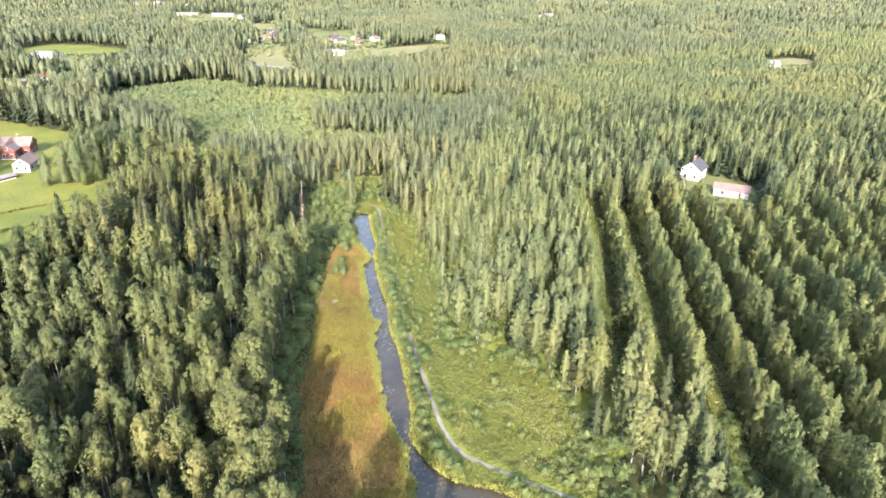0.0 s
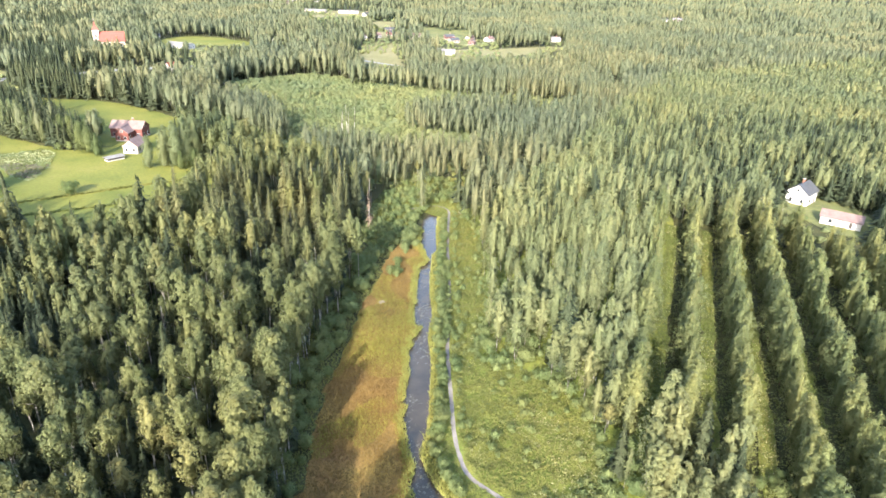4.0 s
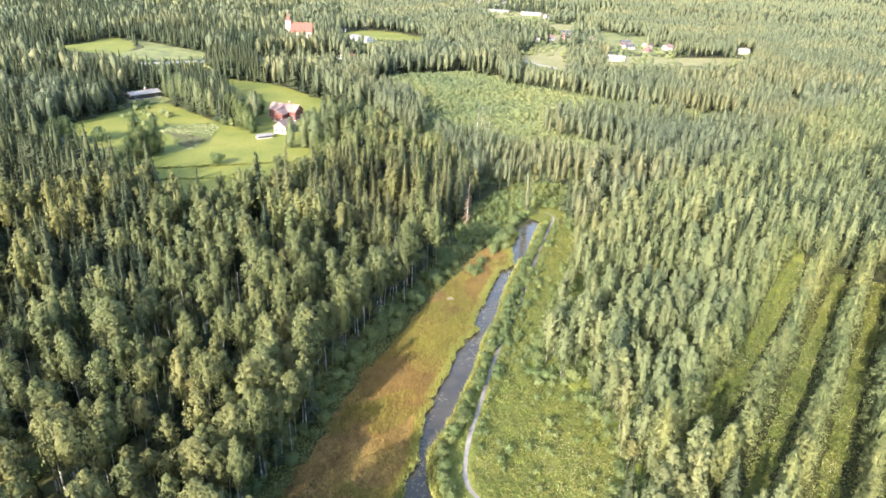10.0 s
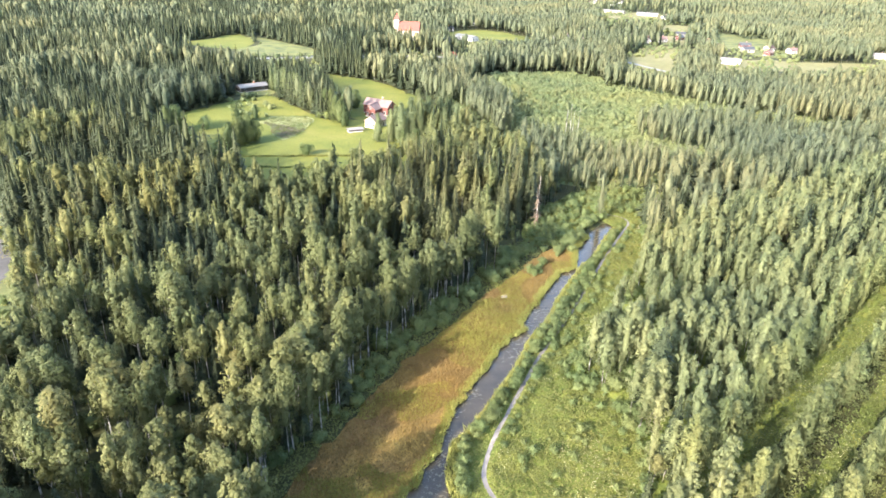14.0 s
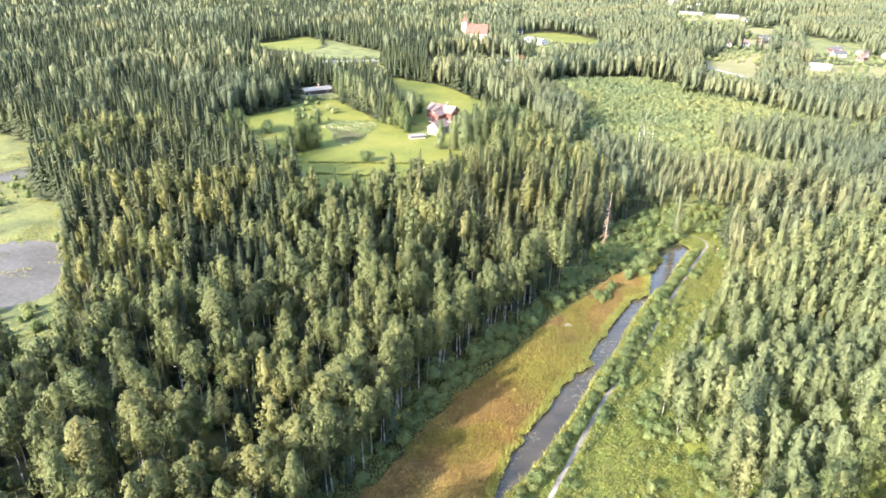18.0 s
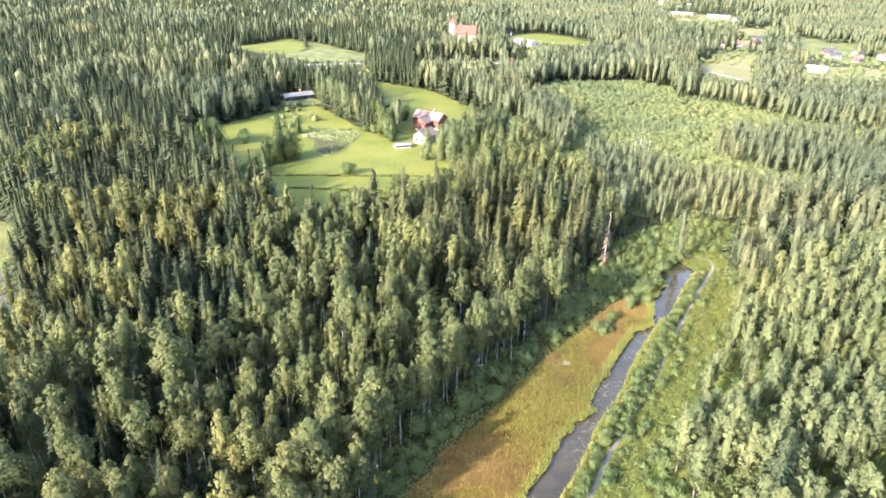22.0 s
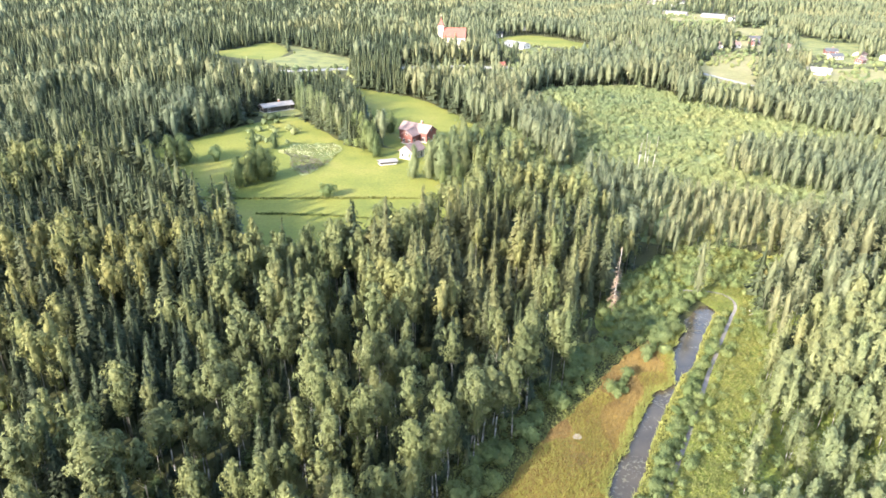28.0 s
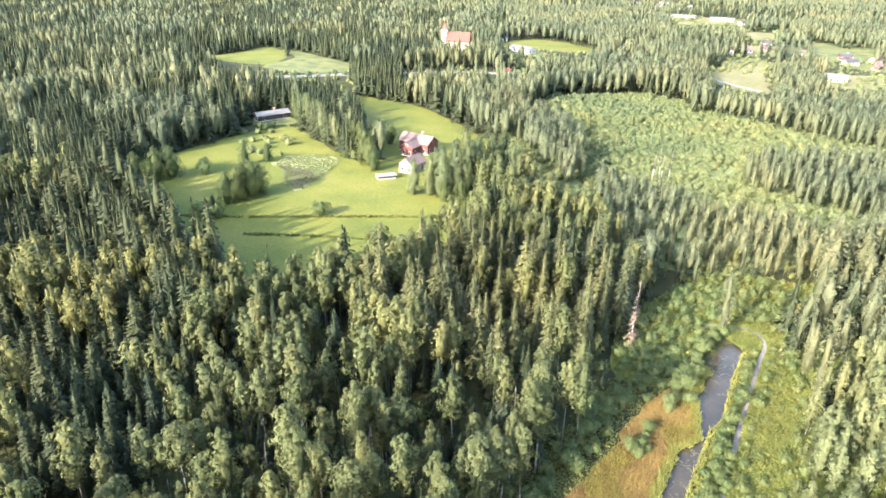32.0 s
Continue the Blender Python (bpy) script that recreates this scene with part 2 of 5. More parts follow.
YARD_W = [(-92, 144), (-85, 128), (-100, 108), (-140, 100), (-230, 130), (-230, 290), (-170, 275), (-158, 250), (-143, 221), (-122, 204), (-110, 181), (-97, 156)]
WET = [(30, 300), (50, 268), (58, 240), (84, 226), (112, 232), (150, 244), (215, 280), (270, 300), (330, 340), (250, 400), (170, 430), (140, 470), (80, 462), (50, 405), (40, 350)]
GROVES = [[(73, 210), (95, 218), (120, 227), (130, 240), (112, 252), (96, 262), (80, 290), (66, 290), (56, 262), (58, 230)],
          [(121, 292), (132, 286), (145, 268), (156, 259), (180, 262), (215, 290), (194, 319), (160, 316), (130, 313)],
          [(148, 422), (167, 408), (186, 377), (214, 351), (262, 310), (330, 300), (320, 360), (252, 412), (231, 430), (203, 452), (165, 470)],
          [(42, 401), (44, 355), (52, 319), (57, 294), (63, 306), (70, 345), (65, 381), (54, 402)]]
FIELDS = [[(196, 520), (215, 480), (230, 500), (246, 545), (281, 608), (260, 632), (232, 590)], [(-206, 612), (-164, 594), (-139, 640), (-122, 632), (-108, 590), (-122, 556)],
          [(64, 678), (138, 636), (150, 660), (111, 720)], [(300, 660), (380, 600), (440, 640), (430, 730), (340, 720)], [(268, 508), (330, 500), (420, 520), (420, 545), (300, 540)],
          [(600, 262), (650, 250), (662, 275), (618, 290)], [(330, 900), (420, 860), (470, 930), (380, 960)], [(-119, 630), (-86, 606), (-48, 550), (-76, 524), (-116, 548), (-102, 592)],
          [(346, 809), (377, 804), (346, 749), (324, 754)], [(391, 766), (380, 698), (399, 682), (373, 624), (334, 619), (351, 674)], [(281, 520), (312, 552), (353, 544), (333, 511), (309, 512)],
          [(313, 511), (341, 481), (348, 490), (318, 520)], [(316, 414), (335, 376), (319, 352), (327, 350), (344, 378), (323, 418)]]
ROAD = [(-260, 470), (-120, 505), (-40, 527), (0, 535), (30, 541), (62, 538), (120, 560), (180, 585)]
YARDS = [[(-14, 326), (12, 322), (12, 352), (-14, 356)], [(192, 112), (210, 104), (226, 128), (214, 147), (202, 142)], [(296, 140), (318, 134), (322, 158), (302, 164)],
         [(222, 66), (242, 66), (242, 86), (222, 86)], [(170, 640), (205, 645), (210, 690), (172, 690)], [(245, 660), (330, 630), (335, 700), (250, 700)],
         [(10, 618), (42, 612), (44, 645), (10, 648)], [(-92, 388), (-66, 386), (-62, 404), (-84, 408)], [(340, 570), (365, 570), (365, 605), (335, 605)],
         [(68, 640), (92, 612), (104, 630), (90, 655)], [(300, 880), (390, 890), (390, 960), (300, 960)], [(578, 255), (596, 250), (598, 275), (582, 280)],
         [(300, 1080), (400, 1060), (410, 1200), (320, 1200)], [(766, 700), (824, 700), (824, 730), (766, 730)], [(445, 565), (466, 565), (466, 588), (445, 588)], [(374, 588), (394, 588), (394, 610), (374, 610)]]
GRIT = [[(-175, 165), (-150, 172), (-132, 178.5), (-126.7, 182), (-113, 181), (-106.6, 173), (-101, 158), (-100, 151), (-105, 145), (-109, 142), (-135, 135), (-175, 140)], [(-230, 222), (-190, 226), (-163.6, 229.5), (-158, 247), (-161, 253.5), (-172, 243), (-190, 238), (-230, 234)]]
SCRUB = [(44, 180), (52, 200), (66, 214), (84, 224), (104, 222), (108, 210), (94, 198), (86, 200), (74, 197), (60, 182), (52, 174)]
NEAR_S = [(-14, 30), (30, 30), (36, 54), (30, 63), (-6, 66)]
WEEDS = [(-60, 322), (-56, 332), (-47, 334), (-39, 337), (-34, 327), (-36, 312), (-39, 304), (-43, 292), (-48, 294), (-52, 302), (-54, 314)]
ROW_D, ROW_N = np.array([0.775, 0.632]), np.array([0.632, -0.775])


def curve(pts, closed=False, n=5):
    """Catmull-Rom through the corners of a plan line."""
    p = np.array(pts, float)
    k = len(p)
    out = []
    for i in range(k if closed else k - 1):
        a, b, c, d = (p[(i + j) % k] if closed else p[min(max(i + j, 0), k - 1)] for j in (-1, 0, 1, 2))
        for u in np.linspace(0, 1, n, endpoint=False):
            out.append(0.5 * (2 * b + (c - a) * u + (2 * a - 5 * b + 4 * c - d) * u * u + (3 * b - a - 3 * c + d) * u**3))
    if not closed:
        out.append(p[-1])
    return np.array(out)


def ragged(line, amount, seed):
    r = np.random.default_rng(seed)
    out = line.copy()
    out += r.normal(0, amount, out.shape)
    return out


def inside(poly, x, y):
    hit = np.zeros(np.shape(x), bool)
    p = np.asarray(poly, float)
    for (x0, y0), (x1, y1) in zip(p, np.roll(p, -1, 0)):
        if y0 != y1:
            hit ^= ((y0 > y) != (y1 > y)) & (x < (x1 - x0) * (y - y0) / (y1 - y0) + x0)
    return hit


def gap(line, x, y, closed=False):
    """Distance from points to a plan line."""
    p = np.asarray(line, float)
    q = np.roll(p, -1, 0) if closed else p[1:]
    best = np.full(np.shape(x), 1e9)
    for (x0, y0), (x1, y1) in zip(p, q):
        dx, dy = x1 - x0, y1 - y0
        u = np.clip(((x - x0) * dx + (y - y0) * dy) / (dx * dx + dy * dy + 1e-9), 0, 1)
        best = np.minimum(best, np.hypot(x - x0 - u * dx, y - y0 - u * dy))
    return best


west, east, reed_w = ragged(curve(BANK_W), 0.35, 3), ragged(curve(BANK_E), 0.35, 4), ragged(curve(REED_W), 0.5, 5)
POND = np.vstack([west, east])
REED = np.vstack([reed_w, west[12:]])
track = curve(TRACK)
meadow, meadow_n = ragged(curve(MEAD, True), 0.6, 6), ragged(curve(MEAD_N, True), 0.6, 7)
yard_w = ragged(curve(YARD_W, True), 1.0, 8)
GREENWAY = np.vstack([curve(TRACK)[::-1], curve(EDGE_E[::-1])])
BANKSIDE = np.vstack([east, track[::-1]])
fields = [ragged(curve(f, True), 1.5, 20 + i) for i, f in enumerate(FIELDS)]


def value_noise(x, y, scale, seed):
    """Smooth noise from 0 to 1 on the plan."""
    r = np.random.default_rng(seed).random((64, 64))
    u, v = np.asarray(x) / scale, np.asarray(y) / scale
    i, j = np.floor(u).astype(int), np.floor(v).astype(int)
    a, b = u - i, v - j
    a, b = a * a * (3 - 2 * a), b * b * (3 - 2 * b)
    return (r[i % 64, j % 64] * (1 - a) + r[(i + 1) % 64, j % 64] * a) * (1 - b) + (r[i % 64, (j + 1) % 64] * (1 - a) + r[(i + 1) % 64, (j + 1) % 64] * a) * b


# ---- mesh helpers ----


def tri_mesh(name, verts, mats, slots=None, tris=None, tone=None):
    """A mesh from arrays of points, or of points and normals; without tris, every three points are a triangle."""
    v = np.asarray(verts, np.float32)
    v = v.reshape(-1, v.shape[-1])
    nrm = v[:, 3:] if v.shape[1] == 6 else None
    v = np.ascontiguousarray(v[:, :3])
    idx = np.arange(len(v), dtype=np.int32) if tris is None else np.ascontiguousarray(tris, np.int32).ravel()
    k = len(idx) // 3
    me = bpy.data.meshes.new(name)
    me.vertices.add(len(v))
    me.vertices.foreach_set("co", v.ravel())
    me.loops.add(len(idx))
    me.loops.foreach_set("vertex_index", idx)
    me.polygons.add(k)
    me.polygons.foreach_set("loop_start", np.arange(0, 3 * k, 3, dtype=np.int32))
    me.polygons.foreach_set("loop_total", np.full(k, 3, np.int32))
    for m in mats if isinstance(mats, (list, tuple)) else [mats]:
        me.materials.append(m)
    if slots is not None:
        me.polygons.foreach_set("material_index", np.ascontiguousarray(slots, np.int32))
    me.update(calc_edges=True)
    if tone is not None:
        me.attributes.new("tone", "FLOAT", "POINT").data.foreach_set("value", np.ascontiguousarray(tone, np.float32))
    if nrm is not None:
        me.polygons.foreach_set("use_smooth", np.ones(k, bool))
        me.attributes.new("custom_normal", "FLOAT_VECTOR", "POINT").data.foreach_set("vector", np.ascontiguousarray(nrm).ravel())
    return me


def part(name, bm, mat, parent, label=""):
    """Links a bmesh as one mesh object under a thing or part."""
    me = bpy.data.meshes.new(name)
    bm.to_mesh(me)
    bm.free()
    me.materials.append(mat)
    ob = new(name, me)
    ob.parent = parent
    if label:
        tagged(ob, label)
    return ob


def sheet(name, line, z, mat, label, category, kind="structure"):
    """A flat sheet of ground within a closed plan line."""
    me = bpy.data.meshes.new(name)
    me.from_pydata([(float(x), float(y), z) for x, y in line], [], [list(range(len(line)))])
    me.materials.append(mat)
    return tagged(new(name, me), label, category, kind=kind)


def ribbon(name, line, width, z, mat, label, category, seed=1):
    r = np.random.default_rng(seed)
    p = np.asarray(line)
    way = np.gradient(p, axis=0)
    side = np.stack([-way[:, 1], way[:, 0]], 1) / np.linalg.norm(way, axis=1)[:, None]
    w = width / 2 * (1 + r.normal(0, 0.12, (len(p), 1)))
    w2 = width / 2 * (1 + r.normal(0, 0.12, (len(p), 1)))
    v = np.vstack([np.c_[p + side * w, np.full(len(p), z)], np.c_[p - side * w2, np.full(len(p), z)]])
    k = len(p)
    faces = [(i, i + 1, k + i + 1, k + i) for i in range(k - 1)]
    me = bpy.data.meshes.new(name)
    me.from_pydata(v.tolist(), [], faces)
    me.materials.append(mat)
    return tagged(new(name, me), label, category, kind="structure")


# ---- ground and water ----


def build_ground():
    xs = np.concatenate([np.linspace(-5000, -500, 16), np.arange(-480, -40, 20), np.arange(-40, 112, 2.0), np.arange(112, 640, 24), np.linspace(660, 5000, 16)])
    ys = np.concatenate([np.linspace(-5000, -60, 16), np.arange(-40, 40, 20), np.arange(40, 206, 2.0), np.arange(206, 760, 24), np.linspace(780, 5000, 16)])
    gx, gy = np.meshgrid(xs, ys)
    gz = np.zeros(gx.shape)
    near = (np.abs(gx - 36) < 78) & (np.abs(gy - 123) < 86)
    x, y = gx[near], gy[near]
    d = gap(POND, x, y, True) * np.where(inside(POND, x, y), -1, 1)
    u = np.clip((0.9 - d) / 2.2, 0, 1)
    gz[near] = -1.2 * u * u * (3 - 2 * u)
    w, h = len(xs), len(ys)
    i, j = np.meshgrid(np.arange(w - 1), np.arange(h - 1))
    a = (j * w + i).ravel()
    tris = np.concatenate([np.c_[a, a + 1, a + w + 1], np.c_[a, a + w + 1, a + w]])
    me = tri_mesh("ground", np.stack([gx, gy, gz], -1), FLOOR, None, tris)
    tagged(new("ground", me), "dark mossy forest floor reaching the horizon", "ground", kind="structure")


build_ground()
wide = np.vstack([curve(BANK_W) + (-1.2, 0.4), curve(BANK_E) + (1.2, -0.4)])
sheet("water", wide, -0.32, WATER, "still brown water of a long narrow pond", "water")
sheet("reed_bed", REED, 0.03, PEAT, "orange and rust-brown reed bed beside the pond", "reed bed")
sheet("grass_strip", GREENWAY, 0.03, GREEN, "rank green grass and herbs beside the path", "grass")
sheet("undergrowth", [(32, 56)] + EDGE_E[::-1][1:] + [(110, 222), (200, 225), (150, 146), (66, 76), (44, 56)], 0.022, GREEN, "green undergrowth beneath the young birch stand", "undergrowth")
sheet("wetland", curve(WET, True), 0.018, SWAMP, "damp green wetland floor beneath the willows", "wetland")
sheet("pond_bank", np.vstack([curve(BANK_E) + (1.0, -0.6), track[::-1]]), 0.02, GREEN, "grassy strip between pond and path", "bank")
ribbon("footpath", track, 0.85, 0.07, GRAVEL, "pale gravel footpath winding along the pond", "path")
sheet("meadow", meadow, 0.05, MEADOW, "bright green mown meadow with long tree shadows", "meadow")
sheet("pasture", meadow_n, 0.09, MEADOW, "bright green pasture behind the red farmhouse", "meadow")
sheet("clearing", yard_w, 0.04, DRY, "open dry clearing with yellowing grass", "clearing")
sheet("scrub_ground", curve(SCRUB, True), 0.045, GREEN, "rank green growth at the pond's end", "grass")
sheet("weed_patch", ragged(curve(WEEDS, True), 0.9, 9), 0.10, SWAMP, "unmown patch of tall dry weeds in the meadow", "weeds")
for f in GRIT:
    sheet("gravel_yard", ragged(curve(f, True), 0.7, 10), 0.09, YARD, "bare grey gravel yard in the clearing", "gravel yard")
for i, f in enumerate(fields):
    sheet("field", f, 0.04 + 0.01 * i, (HAY, MEADOW, MEADOW, DRY, HAY, HAY, DRY, DRY, HAY, DRY, HAY, HAY, HAY)[i], ("dry pale field beyond the woods", "green field beside the distant church")[i in (1, 2)], "field")
for i, f in enumerate(YARDS[1:]):
    sheet("yard", ragged(curve(f, True), 0.6, 40 + i), 0.12, HAY if i in (3, 4, 9) else DRY if i < 3 or i > 5 else GREEN, "grassy yard round a house", "yard")
ribbon("road", curve(ROAD), 9.0, 0.1, ASPHALT, "pale asphalt road in front of the church", "road", 3)
ribbon("field_road", curve([(196, 540), (202, 526), (210, 504), (219, 482)]), 5.0, 0.14, ASPHALT, "pale gravel road along the dry field", "road", 4)

# ---- trees ----


def unit(v):
    return v / (np.linalg.norm(v, axis=-1, keepdims=True) + 1e-9)


def faced(tris, nrm):
    """Triangles turned towards their normals, with a normal at every corner."""
    geo = np.cross(tris[:, 1] - tris[:, 0], tris[:, 2] - tris[:, 0])
    back = (geo * nrm).sum(1) < 0
    tris = np.where(back[:, None, None], tris[:, ::-1], tris)
    return np.concatenate([tris, np.repeat(nrm[:, None], 3, 1)], 2)


def leaf_tris(r, c, nrm, size):
    """A leaf-spray triangle at every place c, facing nrm."""
    n = len(c)
    u = unit(np.cross(nrm, unit(r.normal(size=(n, 3)))))
    v = np.cross(nrm, u)
    a = r.uniform(0, 6.28, n)[:, None] + np.array([0, 2.1, 4.2]) + r.normal(0, 0.3, (n, 3))
    s = (size * r.uniform(0.7, 1.3, n))[:, None] * r.uniform(0.75, 1.25, (n, 3))
    return c[:, None] + (np.cos(a) * s)[..., None] * u[:, None] + (np.sin(a) * s)[..., None] * v[:, None]


def hull(seed, h, low, wide, rings, sides, point=0.75, cone=False, lumps=0.16):
    """A lumpy closed body inside a crown, which keeps the light out; cone: for spruces."""
    r = np.random.default_rng(seed + 7)
    u = np.linspace(0, 1, rings + 1)
    prof = (1 - u) ** 0.85 + 0.02 if cone else np.sin(math.pi * np.clip(u * 0.93 + 0.07, 0, 1) ** point) ** 0.6 + 0.02
    lump = np.clip(1 + r.normal(0, lumps, (rings + 1, sides)), 0.6, 1.45)
    if not cone:
        lump *= 1 + 0.2 * np.sin(2 * np.linspace(0, 2 * math.pi, sides, endpoint=False) + r.uniform(0, 6) + 3 * u[:, None])
    a = 2 * math.pi * (np.arange(sides) + 0.5 * (np.arange(rings + 1) % 2)[:, None]) / sides + r.normal(0, 0.12, (rings + 1, sides))
    rad = wide * prof[:, None] * lump
    z = h * (low + (1 - low) * np.clip(u[:, None] * 0.97 + r.normal(0, 0.22 / rings, (rings + 1, sides)) * (u[:, None] > 0), 0, 0.985))
    v = np.stack([np.cos(a) * rad, np.sin(a) * rad, z], -1).reshape(-1, 3)
    i, k = (q.ravel() for q in np.meshgrid(np.arange(rings), np.arange(sides), indexing="ij"))
    p0, p1 = i * sides + k, i * sides + (k + 1) % sides
    tris = np.concatenate([np.c_[p0, p1, p1 + sides], np.c_[p0, p1 + sides, p0 + sides]])
    geo = np.cross(v[tris[:, 1]] - v[tris[:, 0]], v[tris[:, 2]] - v[tris[:, 0]])
    nrm = np.zeros_like(v)
    for c in range(3):
        np.add.at(nrm, tris[:, c], geo)
    return np.concatenate([v[tris], unit(unit(nrm) + 0.25 * r.normal(size=nrm.shape))[tris]], 2)


def blob_leaves(r, centres, radii, per, size, up=0.3, tall=1.0, own=0.4, stir=0.25, hang=0.0):
    """Leaf sprays in and on many clumps, ragged at the rim; hang: share by which sprays droop."""
    axis, mid = centres[:, :2].mean(0), centres.mean(0)
    high = np.ptp(centres[:, 2]) / 2 + 1.0
    broad = np.linalg.norm(centres[:, :2] - axis, axis=1).max() + 0.8
    c, rad = np.repeat(centres, per, 0), np.repeat(radii, per)
    n = len(c)
    away = np.c_[c[:, :2] - axis, np.zeros(n)]
    away = 0.5 * away / (np.linalg.norm(away, axis=1, keepdims=True) + 0.5)
    d = unit(r.normal(size=(n, 3)) + away + (0, 0, up))
    at = c + d * (rad * r.uniform(0.62, 1.12, n) ** 0.7)[:, None] * (1, 1, tall)
    whole = unit((at - mid) / (broad, broad, high))
    nrm = unit(own * d + (1 - own) * whole + stir * r.normal(size=(n, 3)) + (0, 0, 0.08))
    tris = leaf_tris(r, at, unit(nrm + 0.18 * r.normal(size=(n, 3))), np.full(n, size))
    if hang:
        tris[..., 2] = at[:, None, 2] + (tris[..., 2] - at[:, None, 2]) * (1 + hang) - hang * size * 0.5
    return faced(tris, nrm)


def tube(points, radii, sides=5):
    """Triangles of a tapering tube through points."""
    p = np.asarray(points, float)
    ring = np.linspace(0, 2 * math.pi, sides, endpoint=False)
    rows = []
    for i in range(len(p)):
        way = unit(p[min(i + 1, len(p) - 1)] - p[max(i - 1, 0)])
        u = unit(np.cross(way, (0.31, 0.95, 0.05)))
        v = np.cross(way, u)
        rows.append(p[i] + radii[i] * (np.cos(ring)[:, None] * u + np.sin(ring)[:, None] * v))
    out = []
    for a, b in zip(rows, rows[1:]):
        for k in range(sides):
            m = (k + 1) % sides
            out += [(a[k], a[m], b[m]), (a[k], b[m], b[k])]
    out = np.array(out)
    core = np.linspace(0, 1, len(p) - 1, endpoint=False) * (len(p) - 1)
    mids = ((p[1:] + p[:-1]) / 2)[np.repeat(core.round().astype(int), 2 * sides)]
    return faced(out, unit(out.mean(1) - mids))


def broadleaf(seed, h, low, wide, blobs, per, size, core, point=0.75, limbs=6, sides=6, thick=0.0078, hang=0.0):
    """Crown and trunk triangles of a birch-like tree of height h; low: where the crown starts, as a share of h; core: rings, sides and share of the inner body."""
    r = np.random.default_rng(seed)
    bend = r.normal(0, 0.25, (6, 2)).cumsum(0) * h / 40
    bend[0] = 0
    axis = np.c_[bend, np.linspace(0, h * 0.97, 6)]

    def on(z):
        return np.stack([np.interp(z, axis[:, 2], axis[:, k]) for k in (0, 1)], -1)

    body = hull(seed, h, low + 0.02, wide * core[2], core[0], core[1], point)
    body[..., :2] += on(body[..., 2])
    u = (np.arange(blobs) + r.uniform(0, 1, blobs)) / max(blobs, 1)
    prof = np.sin(math.pi * np.clip(u * 0.93 + 0.07, 0, 1) ** point) ** 0.6
    z = h * (low + (1 - low) * u * 0.97)
    turn = np.arange(blobs) * 2.4 + r.normal(0, 0.6, blobs)
    lobe = 1 + 0.30 * np.sin(2 * turn + r.uniform(0, 6) + 3 * u) + 0.18 * np.sin(3 * turn + r.uniform(0, 6) - 6 * u)
    rad = wide * prof * lobe * np.sqrt(r.uniform(0.2, 1.0, blobs)) * 0.82
    c = np.c_[on(z) + np.stack([np.cos(turn), np.sin(turn)], 1) * rad[:, None], z]
    t = h * thick
    wood = [tube(axis, np.linspace(t, t * 0.15, 6), sides)]
    crown = body
    if blobs:
        size_b = wide * r.uniform(0.18, 0.40, blobs) * (0.5 + 0.5 * prof) * (30 / blobs) ** 0.25
        crown = np.concatenate([body, blob_leaves(r, c, size_b, per, size, tall=1.2, hang=hang, stir=0.16 if size < 0.24 else 0.12, own=0.34 if size < 0.28 else 0.25)])
        for k in r.choice(blobs, min(limbs, blobs), replace=False):
            z0 = max(c[k, 2] - h * 0.10, h * 0.15)
            foot = np.array([*on(z0), z0])
            mid = (foot + c[k]) / 2 + (0, 0, -0.2)
            wood.append(tube([foot, mid, c[k]], [t * 0.35, t * 0.25, t * 0.08], 3))
    return crown, np.concatenate(wood)


